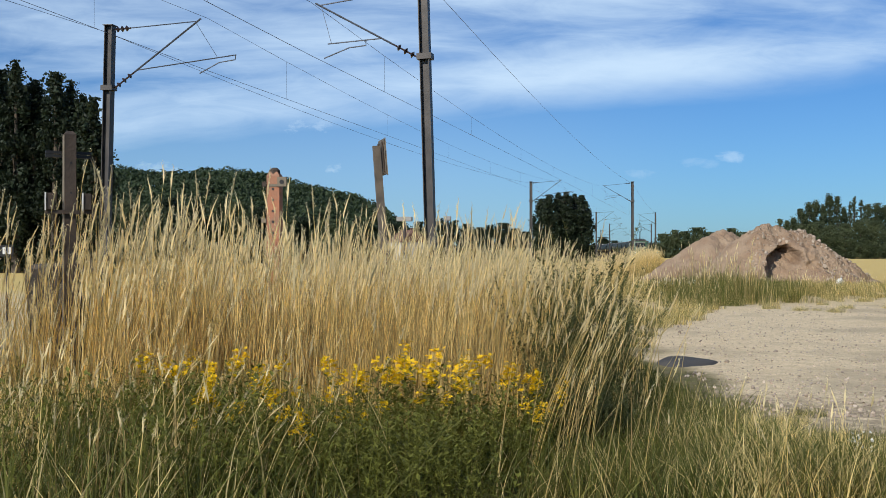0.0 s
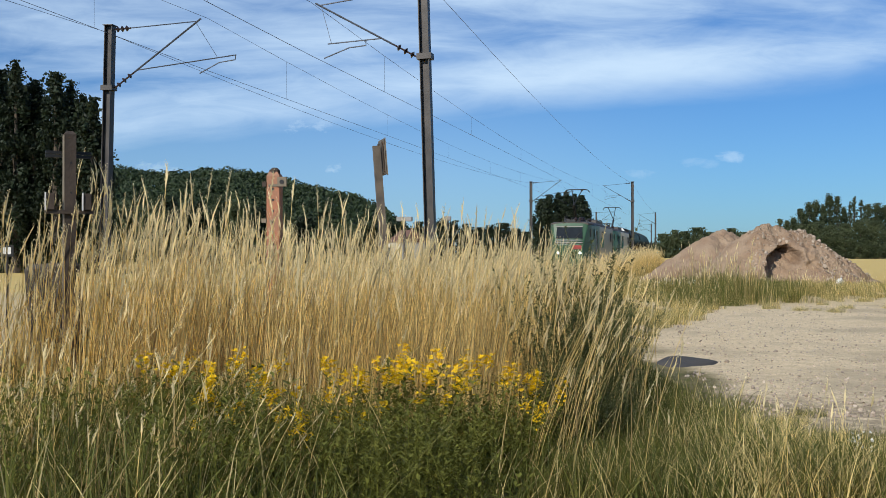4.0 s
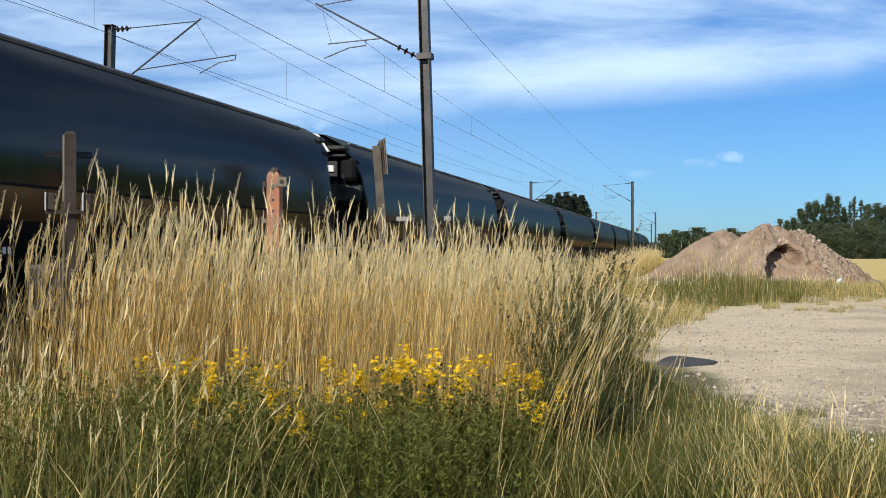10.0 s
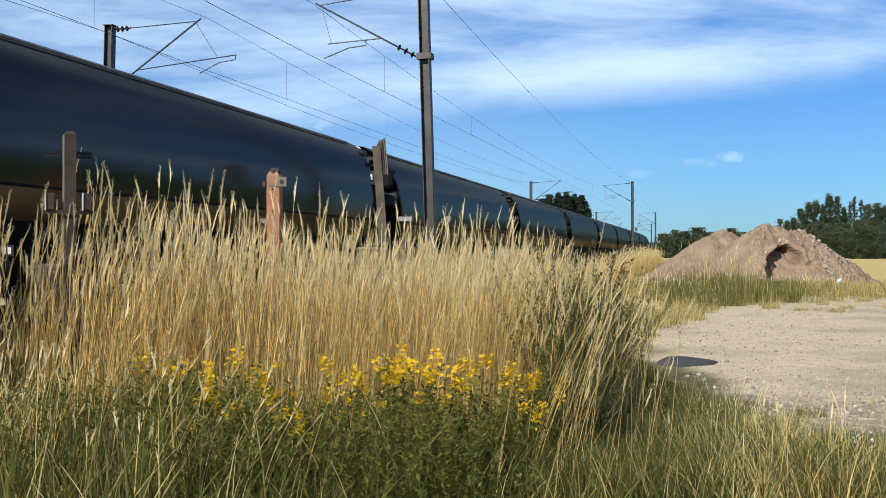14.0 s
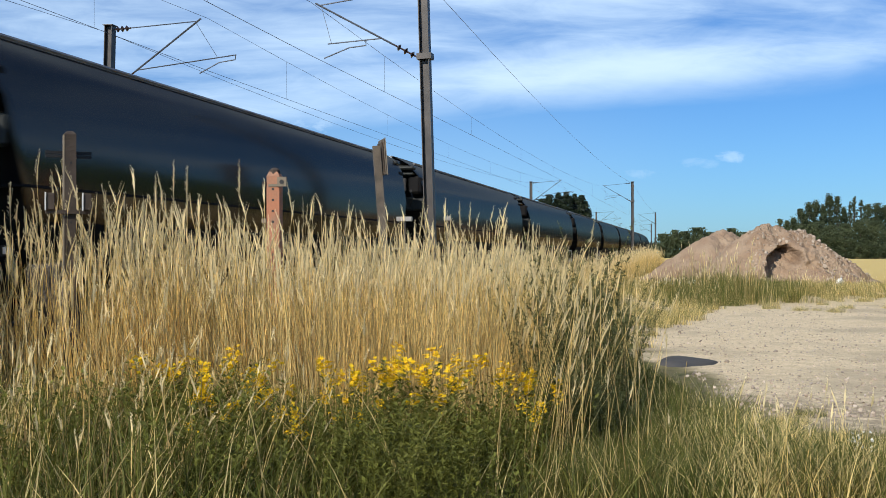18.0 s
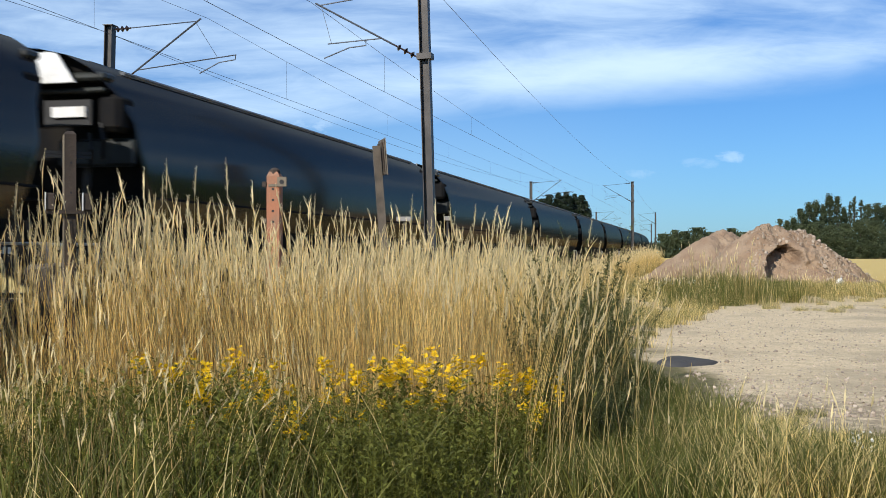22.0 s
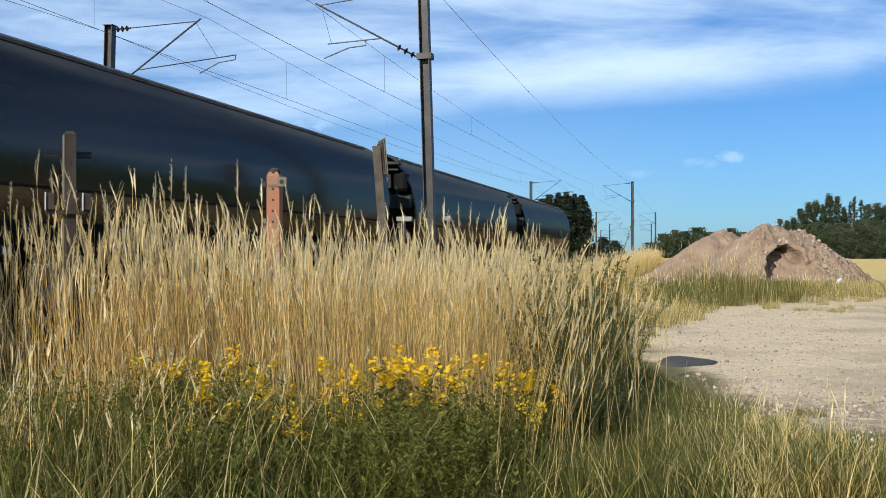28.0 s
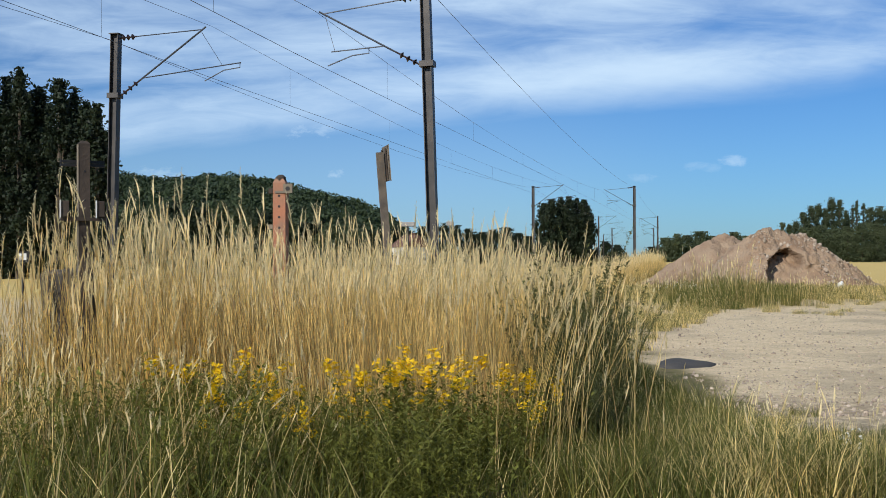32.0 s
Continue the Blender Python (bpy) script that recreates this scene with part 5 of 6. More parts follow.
def join(pieces):
    """Meshes with material numbers into one (verts, faces, numbers)."""
    vs, fs, ms, k = [], [], [], 0
    for v, f, m in pieces:
        vs.append(v), fs.append(f + k), ms.append(np.full(len(f), m))
        k += len(v)
    return np.concatenate(vs), np.concatenate(fs), np.concatenate(ms)


def plant_mesh(name, pieces, mats):
    v, f, m = join(pieces)
    me = bpy.data.meshes.new(name)
    me.from_pydata(v.tolist(), [], f.tolist())
    for mt in mats:
        me.materials.append(mt)
    me.polygons.foreach_set("material_index", m.astype(np.int32))
    return me


def heads_on(pts, h, length=(0.17, 0.34), fat=0.0082, feathers=18):
    """Seed heads on the last part of stalks: a thin spindle and bristly spikelets round it."""
    n = len(pts)
    tip = pts[:, -1]
    way = tip - pts[:, -2]
    way /= np.linalg.norm(way, axis=1, keepdims=True)
    L = rng.uniform(*length, n)
    t = np.linspace(0, 1, 5)[None, :, None]
    nod = np.zeros((n, 1, 3))
    nod[:, 0, 0] = rng.normal(0.08, 0.25, n)
    axis = tip[:, None] - way[:, None] * 0.03 + way[:, None] * L[:, None, None] * t + nod * (t ** 2) * L[:, None, None] * 0.6
    prof = np.array([0.25, 1.0, 0.9, 0.55, 0.05])[None, :] * rng.uniform(0.6, 1.2, (n, 1)) * fat
    v1, f1 = tubes_of(axis, prof, 3)
    # spikelets: small pointed quads leaving the axis
    k = np.tile(np.linspace(0.05, 0.9, feathers), n)
    who = np.repeat(np.arange(n), feathers)
    p0 = tip[who] + way[who] * (L[who] * k)[:, None] + nod[who, 0] * ((k ** 2) * L[who] * 0.6)[:, None]
    a = rng.uniform(0, 2 * math.pi, len(k))
    out = np.stack([np.cos(a), np.sin(a), np.full(len(k), 1.1)], 1)
    out /= np.linalg.norm(out, axis=1, keepdims=True)
    ln = L[who] * 0.09 * (1.15 - k) + 0.012
    side = np.cross(out, rng.normal(0, 1, (len(k), 3)))
    side /= np.linalg.norm(side, axis=1, keepdims=True)
    mid = p0 + out * (ln * 0.55)[:, None]
    v2 = np.stack([p0, mid + side * 0.0036, p0 + out * ln[:, None], mid - side * 0.0036], 1).reshape(-1, 3)
    f2 = np.arange(len(v2)).reshape(-1, 4)
    return [(v1, f1, 1), (v2, f2, 1)]


def tall_grass_mesh(n, span, h_lo, h_hi, x_lean, green=0.12, heads=0.3, head=(0.17, 0.34), old=0.16, leafy=0.65):
    """Upright stalks, some with seed heads, some old and brown, with narrow leaves below."""
    pts, h = arcs(n, span, h_lo, h_hi, 0.06, 0.06, 7, 2.0, x_lean)
    k = int(n * heads)
    pts[k:, :, 2] *= 0.84
    pts[:k // 4, :, 2] *= 1.16
    pts[:max(1, k // 14), :, 2] *= 1.08
    rad = np.linspace(0.0040, 0.0018, 7)[None, :] * rng.uniform(0.65, 1.25, (n, 1))
    cut = n - int(n * old)
    pieces = []
    for a, b, mt in ((0, cut, 0), (cut, n, 3)):
        if b > a:
            pieces.append((*tubes_of(pts[a:b], rad[a:b]), mt))
    pieces += heads_on(pts[:k], h[:k], head)
    for cnt, mt in ((int(n * leafy * 0.7), 0), (int(n * leafy * 0.3), 3)):
        if cnt:
            lp, lh = arcs(cnt, span, h_lo * 0.35, h_hi * 0.72, 0.22, 0.10, 6, 1.8, x_lean * 0.8)
            pieces.append((*ribbons_of(lp, np.linspace(0.0048, 0.0006, 6)[None, :] * rng.uniform(0.6, 1.3, (cnt, 1))), mt))
    g = int(n * green * 2)
    if g:
        lp, lh = arcs(g, span, min(0.25, h_lo * 0.5), min(0.85, h_hi * 0.9), 0.3, 0.12, 6, 1.8, x_lean)
        pieces.append((*ribbons_of(lp, np.linspace(0.005, 0.0006, 6)[None, :] * rng.uniform(0.6, 1.3, (g, 1))), 2))
    return plant_mesh("tall_grass", pieces, [M_STRAW, M_SEED, M_GRASS, M_OLDSTRAW])


def low_grass_mesh(n, span, h_lo, h_hi, dry):
    k = int(n * dry)
    pieces = []
    for cnt, mt in ((n - k, 2), (k, 0)):
        lp, _ = arcs(cnt, span, h_lo, h_hi, 0.45, 0.24, 5, 1.7, 0.05)
        v, f = ribbons_of(lp, np.linspace(0.0042, 0.0005, 5)[None, :] * rng.uniform(0.6, 1.4, (cnt, 1)))
        pieces.append((v, f, mt))
    m = 3 if dry > 0.4 else 0
    if m == 0:
        return plant_mesh("low_grass", pieces, [M_STRAW, M_SEED, M_GRASS])
    pts, h = arcs(m, span, h_hi * 0.9, h_hi * 1.5, 0.10, 0.07, 6, 2.0, 0.08)
    v, f = tubes_of(pts, np.linspace(0.0022, 0.001, 6)[None, :] * np.ones((m, 1)))
    pieces.append((v, f, 0))
    pieces += heads_on(pts, h, (0.06, 0.13), 0.007, 6)
    return plant_mesh("low_grass", pieces, [M_STRAW, M_SEED, M_GRASS])


def herb_mesh(n, span, h_lo, h_hi, per=34, big=1.0):
    """Leafy green stalks with pairs of small leaves."""
    pts, h = arcs(n, span, h_lo, h_hi, 0.20, 0.15, 7, 1.5, 0.04)
    v, f = tubes_of(pts, np.linspace(0.003, 0.0012, 7)[None, :] * np.ones((n, 1)))
    pieces = [(v, f, 0)]
    who = np.repeat(np.arange(n), per)
    t = rng.uniform(0.2, 1.0, n * per)
    seg = np.minimum((t * 6).astype(int), 5)
    fr = (t * 6 - seg)[:, None]
    p0 = pts[who, seg] * (1 - fr) + pts[who, seg + 1] * fr
    a = rng.uniform(0, 2 * math.pi, len(t))
    out = np.stack([np.cos(a), np.sin(a), rng.uniform(0.1, 0.9, len(t))], 1)
    out /= np.linalg.norm(out, axis=1, keepdims=True)
    ln = rng.uniform(0.025, 0.065, len(t)) * big
    side = np.cross(out, np.array([0, 0, 1.0]))
    side /= np.linalg.norm(side, axis=1, keepdims=True)
    mid = p0 + out * (ln * 0.5)[:, None] + np.array([0, 0, 0.004])
    wd = (ln * 0.22)[:, None]
    v2 = np.stack([p0, mid + side * wd, p0 + out * ln[:, None], mid - side * wd], 1).reshape(-1, 3)
    pieces.append((v2, np.arange(len(v2)).reshape(-1, 4), 0))
    return pts, pieces


def blossoms(centres, size):
    """Five-petalled flowers, each facing up and outward a little."""
    n = len(centres)
    up = np.stack([rng.normal(0, 0.5, n), rng.normal(-0.35, 0.5, n), np.ones(n)], 1)
    up /= np.linalg.norm(up, axis=1, keepdims=True)
    u = np.cross(up, rng.normal(0, 1, (n, 3)))
    u /= np.linalg.norm(u, axis=1, keepdims=True)
    w = np.cross(up, u)
    out = []
    for k in range(5):
        a = 2 * math.pi * k / 5
        d = u * math.cos(a) + w * math.sin(a)
        e = -u * math.sin(a) + w * math.cos(a)
        s = size[:, None]
        out.append(np.stack([centres, centres + d * s * 0.65 + e * s * 0.36 + up * s * 0.22, centres + d * s + up * s * 0.2, centres + d * s * 0.65 - e * s * 0.36 + up * s * 0.22], 1))
    v = np.concatenate(out).reshape(-1, 3)
    return v, np.arange(len(v)).reshape(-1, 4)


TALL = [tall_grass_mesh(112, 0.95, 1.2, 1.8, 0.045) for _ in range(5)]
THIN = [tall_grass_mesh(75, 0.95, 1.0, 1.6, 0.05, 0.5) for _ in range(3)]
LOW = [low_grass_mesh(560, 0.9, 0.12, 0.42, 0.10) for _ in range(3)] + [low_grass_mesh(420, 0.9, 0.15, 0.45, 0.5)]
MID = [low_grass_mesh(280, 0.9, 0.18, 0.52, 0.12) for _ in range(3)]
ARCH = [tall_grass_mesh(8, 0.8, 0.6, 1.0, 0.40, 0.6, 0.6, (0.09, 0.17), 0.3, 0.3) for _ in range(3)]
STALK = [tall_grass_mesh(5, 0.8, 0.8, 1.2, 0.10, 0.0, 0.7, (0.10, 0.2), 0.2, 0.0) for _ in range(3)]
LANK = [tall_grass_mesh(16, 0.8, 0.5, 0.95, 0.04, 1.9, 0.45, (0.08, 0.16), 0.75) for _ in range(4)]
WISP = [tall_grass_mesh(16, 0.5, 0.95, 1.4, 0.20, 0.4, 0.6, (0.12, 0.24)) for _ in range(2)]

sway = []     # patches that lean with the wind: object, place, turn, share of the lean, phase


def patch(me, x, y, label, name, share=0.0, scale=1.0, turn=None, group=""):
    ob = new(name, me)
    z = ground_z(x, y) - 0.02
    rz = rng.uniform(-28, 28) if turn is None else turn
    ob.matrix_world = pose(x, y, z, 0, 0, rz)
    ob.scale = (scale, scale, scale * rng.uniform(0.92, 1.06))
    tagged(ob, label, "grass", group, "stuff")
    if share:
        sway.append((ob, x, y, z, rz, share, rng.uniform(0, 6.28)))
    return ob


def sow_grass():
    y = 8.9
    while y < 22:
        step = 0.62 if y < 12 else 0.85
        half = 784 / 1920 * y + 0.8
        x = -half
        while x < min(half, 0.50 + (y - 8.3) * 0.14):
            px, py = x + rng.uniform(-0.2, 0.2), y + rng.uniform(-0.2, 0.2)
            if off_of(px, py) < 6.05:
                sparse = px / py < -0.30 and rng.random() < 0.75
                low = 0.95 - 0.11 * smooth(px / py, -0.28, -0.04)
                patch((THIN[rng.integers(3)] if sparse else TALL[rng.integers(5)]), px, py, "tall dry straw-coloured grass with pale seed heads", "tall_grass", 1.0, rng.uniform(0.93, 1.06) * low * (1.08 if sparse else 1.0), group="tall dry grass")
            x += 0.66 if y < 12 else 0.85
        y += step
    # the same grass further along the line, between the railway and the yard
    for k in range(210):
        y = 22 + 95 * (k / 210) ** 1.25 + rng.uniform(0, 1)
        lo, hi = y * math.tan(TH) - 5.0 / math.cos(TH), min(3.4 + (y - 22) * 0.16, y * math.tan(TH) - 1.0)
        x = rng.uniform(lo, max(hi, lo + 1))
        patch(THIN[rng.integers(3)], x, y, "dry grass along the railway", "railside_grass", 0.0, rng.uniform(0.55, 0.85) * (1.0 + 0.35 * smooth(y, 40, 90)), group="railside grass")
    # by the old post the grass comes nearer to the camera
    for k in range(9):
        y = rng.uniform(8.6, 9.2)
        x = rng.uniform(-784 / 1920 * y - 0.4, -1.75)
        patch(THIN[rng.integers(3)], x, y, "thin tall dry grass with green blades below", "tall_grass", 1.0, rng.uniform(0.85, 1.02), group="tall dry grass")
    # thinner, greener front: tall mixed grasses that reach up close to the camera
    y = 5.9
    while y < 9.0:
        x = -784 / 1920 * y - 0.5
        while x < 1.1:
            px, py = x + rng.uniform(-0.2, 0.2), y + rng.uniform(-0.2, 0.2)
            slope = px / py
            flowers = -0.105 < slope < 0.085
            if slope > 0.085 and py > 6.6 or (slope < -0.105 and rng.random() < 0.4):
                patch(MID[rng.integers(3)], px, py, "mixed green and dry meadow grass", "meadow_grass", 0.5, rng.uniform(0.8, 1.1) * (rng.uniform(1.0, 1.7) if slope < -0.105 else 1.0), group="meadow grass")
            if slope < -0.105 and rng.random() < 0.52:
                patch(LANK[rng.integers(4)], px, py, "lank thin dry grass with loose drooping panicles", "lank_grass", 0.8, rng.uniform(0.7, 1.05), group="lank grass")
            if slope < -0.115 and py > 6.9 and rng.random() < 0.28:
                patch(THIN[rng.integers(3)], px, py, "sparse tall dry grass standing down to the ground", "tall_grass", 0.9, rng.uniform(0.56, 0.68) + 0.10 * (py - 7), group="tall dry grass")
            elif flowers and rng.random() < 0.10:
                patch(LANK[rng.integers(4)], px, py, "lank thin dry grass with loose drooping panicles", "lank_grass", 0.8, rng.uniform(0.6, 0.8), group="lank grass")
            x += 0.62
        y += 0.55
    for k in range(20):
        y = rng.uniform(6.2, 8.0)
        x = rng.uniform(-784 / 1920 * y - 0.3, -0.95)
        patch(ARCH[rng.integers(3)], x, y, "arching dry grass stalks with drooping seed heads", "arching_grass", 0.7, rng.uniform(0.65, 0.95), rng.uniform(-70, 70), group="arching grass")
    for k in range(15):
        d = rng.uniform(6.6, 7.6)
        patch(STALK[rng.integers(3)], at_px(rng.uniform(40, 1090) if k < 8 else rng.uniform(930, 1110), d), d, "few thin dry stalks standing before the flowers", "dry_stalks", 1.0, rng.uniform(0.75, 1.0), 0.0, group="single dry stalks")
    # short turf before and beside the yard
    for k in range(165):
        y = 6.7 + rng.uniform(0, 1) ** 1.3 * 10
        lo = min(1.1 + (y - 6.7) * 0.15, 2.2)
        hi = 784 / 1920 * y + 0.6 if y < 9.3 else 2.5
        x = rng.uniform(lo, hi)
        dry = x / y > 0.235 and noise.noise((x * 1.3, y * 1.3, 4.0)) > -0.08
        patch(LOW[3] if dry else LOW[rng.integers(3)], x, y, "short dry turf" if dry else "short green turf", "turf", 0.0, rng.uniform(0.75, 1.15) * (1.0 - 0.55 * smooth(x - 0.5 * (9.0 - y), 1.9, 3.0)), group="turf", turn=rng.uniform(0, 360))
    for k in range(30):     # longer green grass in the lee of the tall stand
        y = rng.uniform(6.8, 10.5)
        patch(MID[rng.integers(3)], at_px(rng.uniform(1040, 1250), y), y, "longer green grass beside the dry stand", "meadow_grass", 0.3, rng.uniform(0.75, 1.05), group="meadow grass")
    for k in range(18):
        patch(LOW[rng.integers(4)], rng.uniform(3.0, 7), rng.uniform(9.2, 11.0), "thin tufts at the gravel's edge", "turf", 0.0, rng.uniform(0.22, 0.4), group="turf", turn=rng.uniform(0, 360))
    # rough grass round the foot of the mound
    for k in range(230):
        y = rng.uniform(29, 52)
        x = rng.uniform(0.17 * y - 1.0, 0.43 * y + 2)
        bare = 29.5 + 5.0 * smooth(x / y, 0.2, 0.36) + 1.5 * math.sin(x * 1.3)
        if y < bare:
            continue
        green = 0.21 < x / y < 0.33 and rng.random() < 0.8
        grow = 0.45 + 0.75 * smooth(y, bare, bare + 8) * (1 - 0.45 * smooth(y, 43, 50)) + (0.25 if green and y < 45 else 0)
        patch(LOW[rng.integers(3) if green else 3], x, y, "rough grass before the earth mound", "rough_grass", 0.0, rng.uniform(0.7, 1.15) * grow, group="rough grass", turn=rng.uniform(0, 360))
    for k in range(46):     # tall green weeds and grass at the foot of the heap
        y = rng.uniform(31, 44)
        patch(MID[rng.integers(3)] if rng.random() < 0.75 else LANK[rng.integers(4)], at_px(rng.normal(1285, 48), y), y, "tall green weeds and grass before the earth mound", "tall_weeds", 0.0, rng.uniform(1.0, 1.9), group="tall weeds", turn=rng.uniform(0, 360))
    for k in range(40):
        y = rng.uniform(33, 49)
        patch(LANK[rng.integers(4)], at_px(rng.uniform(1110, 1250) if k < 22 else rng.uniform(1400, 1568), y), y, "dry golden grass before the earth mound", "dry_tuft", 0.0, rng.uniform(0.6, 1.1), group="dry tufts", turn=rng.uniform(0, 360))
    for k in range(34):     # thin dry tufts where the gravel gives out
        y = rng.uniform(27.5, 37)
        x = rng.uniform(0.19 * y, 0.43 * y + 1)
        patch(LOW[3], x, y, "sparse dry tufts at the yard's far edge", "dry_tuft", 0.0, rng.uniform(0.25, 0.55), group="dry tufts", turn=rng.uniform(0, 360))
    for k in range(95):     # golden tufts along the yard's left edge, from the mugwort to the mound
        y = rng.uniform(17.5, 46)
        edge = np.interp(y, (17, 21, 26, 33, 46), (1115, 1150, 1235, 1290, 1330))
        tuft = LOW[3] if rng.random() < 0.75 else LANK[rng.integers(4)]
        patch(tuft, at_px(edge - 170 * rng.random() ** 1.5 * (0.6 + 10 / y), y), y, "golden dry grass at the yard's edge", "yard_edge_grass", 0.0, rng.uniform(0.3, 0.62) if rng.random() < 0.85 else 0.9, group="yard edge grass", turn=rng.uniform(0, 360))
    for k in range(3):     # dry stalks among the mugwort
        d = rng.uniform(8.9, 10.8)
        patch(THIN[rng.integers(3)], at_px(rng.uniform(940, 1085), d), d, "dry seeding stalks among the mugwort", "tall_grass", 1.0, rng.uniform(0.62, 0.88), 0.0, group="tall dry grass")
    # leaning wisps at the corner of the tall grass
    for px, py, s in ((0.70, 7.2, 0.85), (0.80, 7.6, 0.95), (1.1, 8.6, 0.9)):
        patch(WISP[rng.integers(2)], px, py, "long dry stalks bending out over the turf", "leaning_stalks", 1.3, s, 0.0, group="bending stalks")


sow_grass()


def build_flowers():
    """Yellow-flowering herbs: stalks with leaves, and blossoms in loose clusters on top."""
    kinds = []
    for k in range(4):
        pts, pieces = herb_mesh(16, 0.30, 0.50, 0.84)
        pts[:5, :, 2] *= (rng.uniform(0.66, 0.87, 5) / pts[:5, -1, 2])[:, None]
        green = plant_mesh("herb", pieces, [M_HERB])
        tips = pts[:, -1]
        # each flowering top is one tight, many-blossomed head
        c = np.repeat(tips[:5], 24, 0) + rng.normal(0, 1, (120, 3)) * np.array([0.030, 0.030, 0.034])
        v, f = blossoms(c, rng.uniform(0.013, 0.023, len(c)))
        yellow = plant_mesh("blossoms", [(v, f, 0)], [M_YELLOW])
        pts2, pieces2 = herb_mesh(13, 0.42, 0.25, 0.6)
        kinds.append((green, yellow, plant_mesh("foliage", pieces2, [M_HERB])))
    spots = [(598, 7.7, 0.90), (645, 7.75, 0.94), (690, 7.8, 1.0), (742, 7.75, 1.02), (790, 7.7, 0.97), (850, 7.8, 0.96), (905, 7.75, 0.93), (948, 7.7, 0.88),
             (636, 7.2, 0.74), (770, 7.4, 0.88), (952, 7.4, 0.70),
             (306, 7.6, 0.96), (362, 7.65, 0.96), (372, 7.3, 0.78), (466, 7.6, 0.94), (482, 7.4, 0.82), (420, 7.1, 0.66), (500, 7.15, 0.68), (522, 7.0, 0.58)]
    for px, d, s in spots:
        g, yl, fo = kinds[rng.integers(4)]
        x = at_px(px, d)
        fl = new("flowering_herb")
        rz = rng.uniform(0, 360)
        fl.matrix_world = pose(x, d, ground_z(x, d) - 0.02, 0, 0, rz)
        fl.scale = (s, s, s)
        tagged(fl, "green herb with clusters of bright yellow blossoms", "wildflower", "yellow wildflowers")
        for nm, me in (("stem", g), ("blossom", yl), ("foliage", fo)):
            o = new(nm, me)
            o.parent = fl
            if nm != "stem":
                tagged(o, kind="stuff")
        sway.append((fl, x, d, ground_z(x, d) - 0.02, rz, 0.45, rng.uniform(0, 6.28)))
    # grey-green leafy weeds without blossoms
    for k in range(3):
        pts, pieces = herb_mesh(15, 0.55, 0.4, 0.78, 26)
        me = plant_mesh("weed", pieces, [M_HERB])
        pts, pieces = herb_mesh(22, 0.5, 0.9, 1.6, 120, 0.8)
        tall = plant_mesh("mugwort", pieces, [M_SAGE])
        for j in range(22):
            d = rng.uniform(6.0, 7.5) if j < 11 else rng.uniform(6.0, 8.2)
            x = rng.uniform(-0.10 * d, 0.085 * d) if j < 11 else rng.uniform(-0.42 * d, -0.1 * d)
            ob = patch(me, x, d, "low leafy green weeds among grass", "green_weeds", 0.4, rng.uniform(0.7, 1.0) if x > -0.9 else rng.uniform(0.55, 1.2), rng.uniform(0, 360), "green weeds")
        for j in range(9):
            d = rng.uniform(7.6, 9.0)
            patch(tall, at_px(rng.uniform(985, 1085), d), d, "low dark mugwort shoots at the foot of the dry grass", "mugwort", 0.2, rng.uniform(0.36, 0.62), rng.uniform(0, 360), "mugwort")
        for j in range(5):
            d = rng.uniform(7.5, 8.7)
            patch(me, rng.uniform(-0.43 * d, -0.13 * d), d, "tall leafy green weeds under the dry grass", "green_weeds", 0.4, rng.uniform(0.8, 1.12), rng.uniform(0, 360), "green weeds")
        for px, d, s in (((1010, 12.6, 1.1), (1052, 11.4, 0.98), (985, 9.8, 0.92), (1020, 9.4, 0.8)), ((1032, 12.2, 1.26), (1075, 11.0, 0.85), (965, 9.2, 0.86), (1050, 10.0, 0.88)), ((1000, 10.6, 1.0), (1040, 10.6, 0.98), (1090, 11.8, 0.85), (975, 10.4, 1.0)))[k] + ((1000 + 24 * k, 8.9, 0.72 + 0.04 * k), (1028 + 20 * k, 9.3, 0.8 - 0.05 * k)):
            x = at_px(px, d)
            patch(tall, x, d, "tall grey-green mugwort at the corner of the dry grass", "mugwort", 0.22, s, rng.uniform(0, 360), "mugwort")
    # small white daisies
    for nm, cnt, bx in (("white_flowers", 26, (1500, 1545, 7.2, 7.9, 0.28)), ("white_flowers", 60, (1160, 1270, 36, 42, 0.6))):
        x0, x1, d0, d1, h = bx
        d = rng.uniform(d0, d1, cnt)
        c = np.stack([(rng.uniform(x0, x1, cnt) - 784) / 1920 * d, d, rng.uniform(h * 0.7, h, cnt)], 1)
        v, f = blossoms(c, rng.uniform(0.010, 0.015, cnt) * (1 if d0 < 20 else 2.2))
        st = np.stack([c * np.array([1, 1, 0]) , c], 1)
        v2, f2 = tubes_of(st, np.full((cnt, 2), 0.0015 if d0 < 20 else 0.004))
        ob = new(nm, plant_mesh(nm, [(v, f, 0), (v2, f2, 1)], [M_DAISY, M_GRASS]))
        tagged(ob, "small white wild flowers on thin green stalks", "wildflower", kind="stuff")


build_flowers()


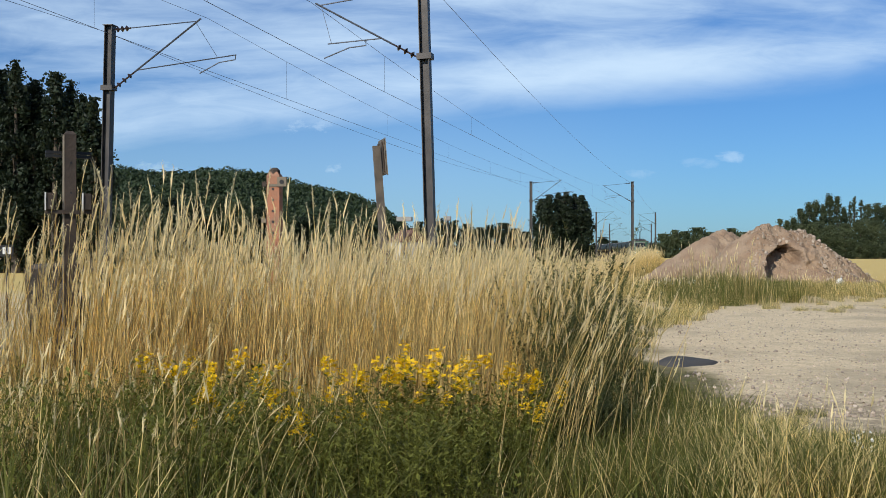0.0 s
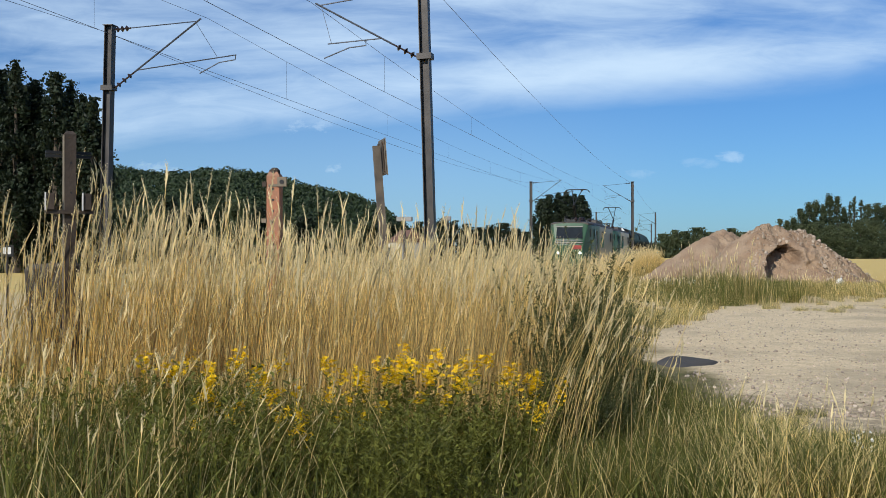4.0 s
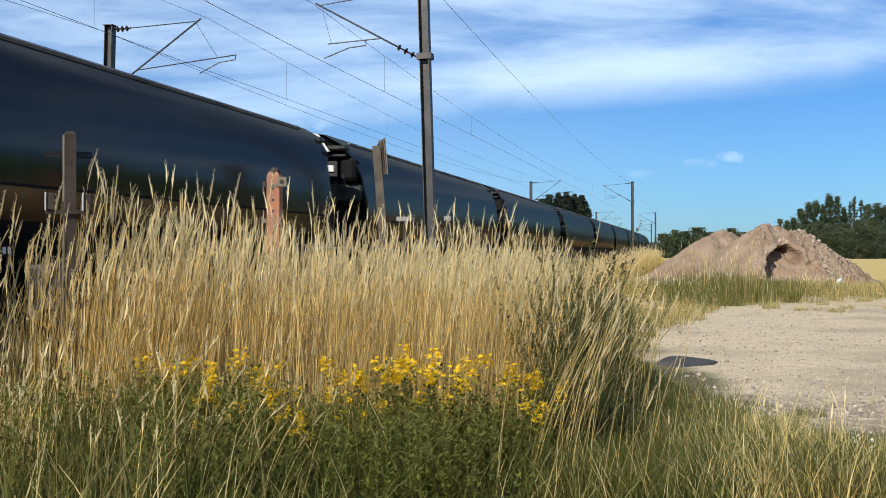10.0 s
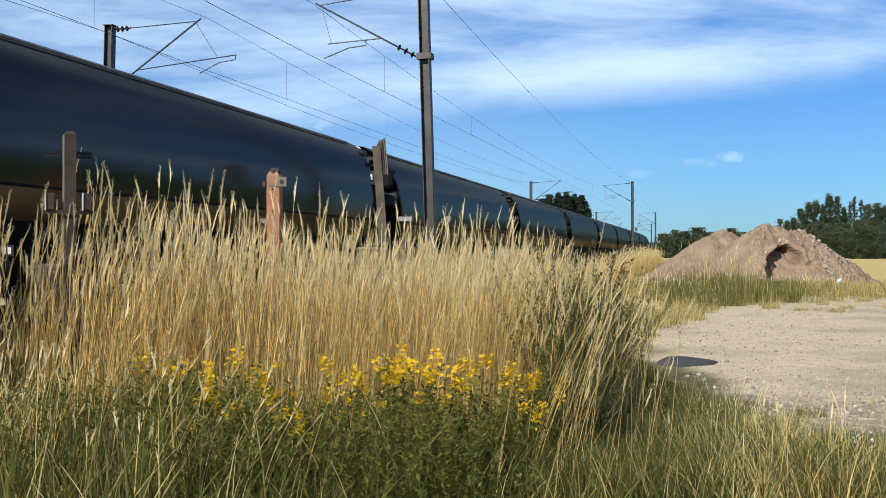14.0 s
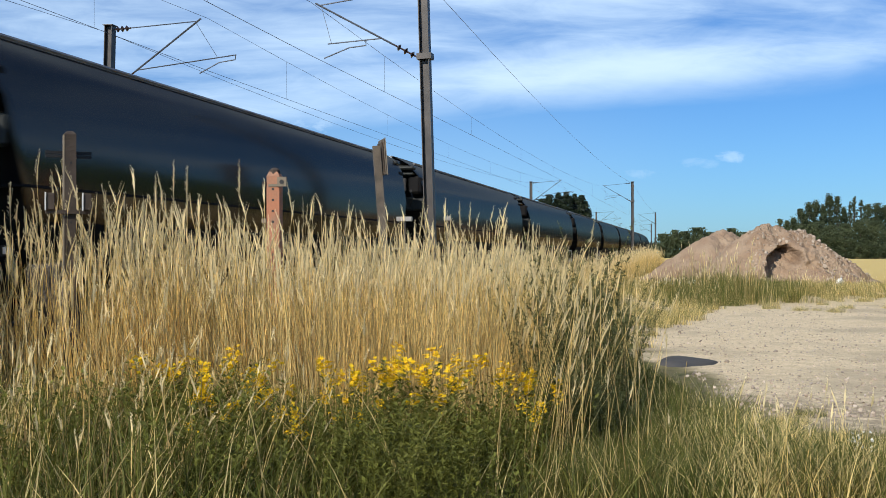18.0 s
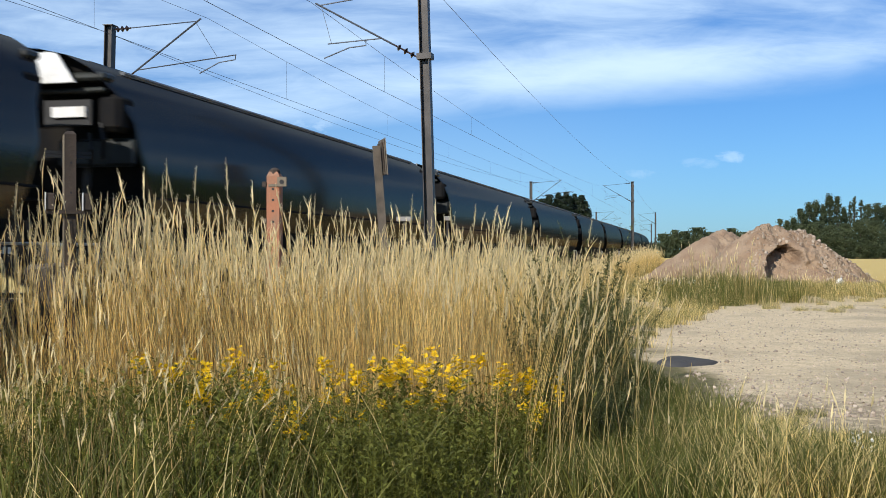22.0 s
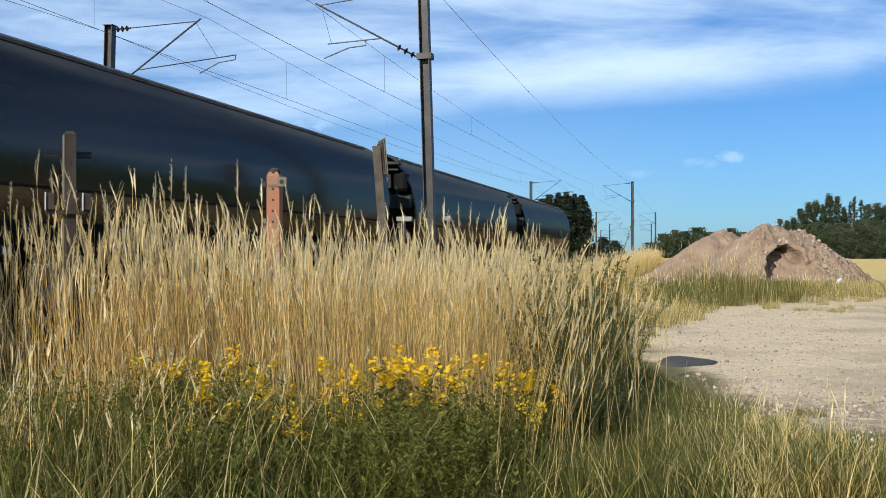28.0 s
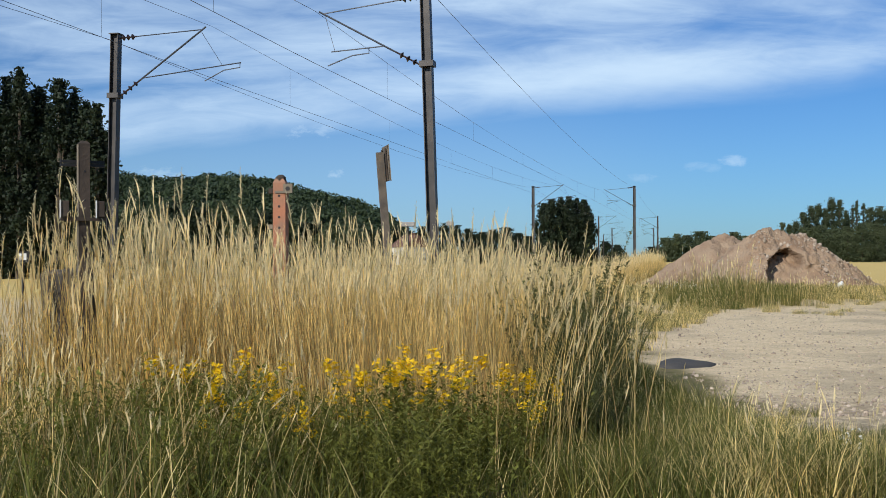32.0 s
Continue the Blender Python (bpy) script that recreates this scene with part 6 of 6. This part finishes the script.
def build_stones():
    bm = bmesh.new()
    for k in range(2300):
        y = 10.2 + 23 * rng.uniform(0, 1) ** 1.6
        x = rng.uniform(3.0, 784 / 1920 * y + 0.6)
        if 2.8 < x < 3.9 and 14.3 < y < 16.7:
            continue
        r = rng.uniform(0.008, 0.022) * (1.6 if rng.random() < 0.06 else 1.0)
        m = pose(x, y, ground_z(x, y) + r * 0.25, *rng.uniform(0, 180, 3)) @ Matrix.Diagonal((r * 1.3, r, r * 0.7, 1))
        bmesh.ops.create_icosphere(bm, subdivisions=1, radius=1, matrix=m) if r > 0.026 else bmesh.ops.create_cone(bm, segments=5, radius1=1, radius2=0.5, depth=1.0, cap_ends=True, matrix=m)
    ob = part("gravel_stones", bm, M_STONE)
    tagged(ob, "loose pale stones on the gravel yard", "stones", kind="stuff")


build_stones()


def build_shadow_sheet():
    """A cast shadow on the gravel, made as a dark sheet: a ring of uneven radius round a low middle."""
    n, cx, cy = 14, 3.42, 15.35
    rim = []
    for k in range(n):
        a = 2 * math.pi * k / n
        r = 1.0 + 0.16 * math.sin(2 * a + 0.6) + 0.10 * math.sin(3 * a + 2.0)
        rim.append((cx + 0.40 * r * math.cos(a) + 0.10 * math.sin(a), cy + 0.72 * r * math.sin(a)))
    bm = bmesh.new()
    rings = []
    for f, dz in ((1.0, -0.004), (0.97, 0.02), (0.6, 0.05), (0.2, 0.035)):
        rings.append([bm.verts.new((cx + (x - cx) * f, cy + (y - cy) * f, ground_z(x, y) + dz + (0.012 * math.sin(5 * x + 3 * y) if f < 0.99 else 0))) for x, y in rim])
    for a, b in zip(rings, rings[1:]):
        for k in range(n):
            bm.faces.new((a[k], a[(k + 1) % n], b[(k + 1) % n], b[k]))
    bm.faces.new(rings[-1])
    mt = part("shadow_sheet", bm, M_SHADOW_SHEET, smooth_on=True)
    tagged(mt, "dark grey sheet on the gravel in place of a cast shadow", "mat")


build_shadow_sheet()

# ---- what moves ----


def lean_at(t, x):
    """Degrees by which the wind leans the grass to the right; after the long gusts it leans left."""
    left = 1 - smooth(x, -1.5, 1.2)
    g = smooth(t, 13.0, 18.5)
    return (1.0 + 3.5 * (1 - left)) * (1 - g) + (-6.0 * left - 1.0 * (1 - left)) * g


def motions():
    run_train()
    times = [0.0] + [1.0 * k for k in range(1, 32)] + [32.0]
    for ob, x, y, z, rz, share, ph in sway:
        rows = []
        for t in times:
            gust = 1.0 + 1.2 * smooth(t, 5.0, 7.0) * (1 - smooth(t, 29.0, 31.0))
            a = share * (lean_at(t, x) + gust * math.sin(t * 1.9 + ph + x))
            b = share * gust * 0.6 * math.sin(t * 1.3 + ph * 2)
            rows.append((t, Matrix.Translation((x, y, z)) @ Euler((radians(b), radians(a), 0)).to_matrix().to_4x4() @ Matrix.Rotation(radians(rz), 4, "Z")))
        walk(ob, rows)


motions()
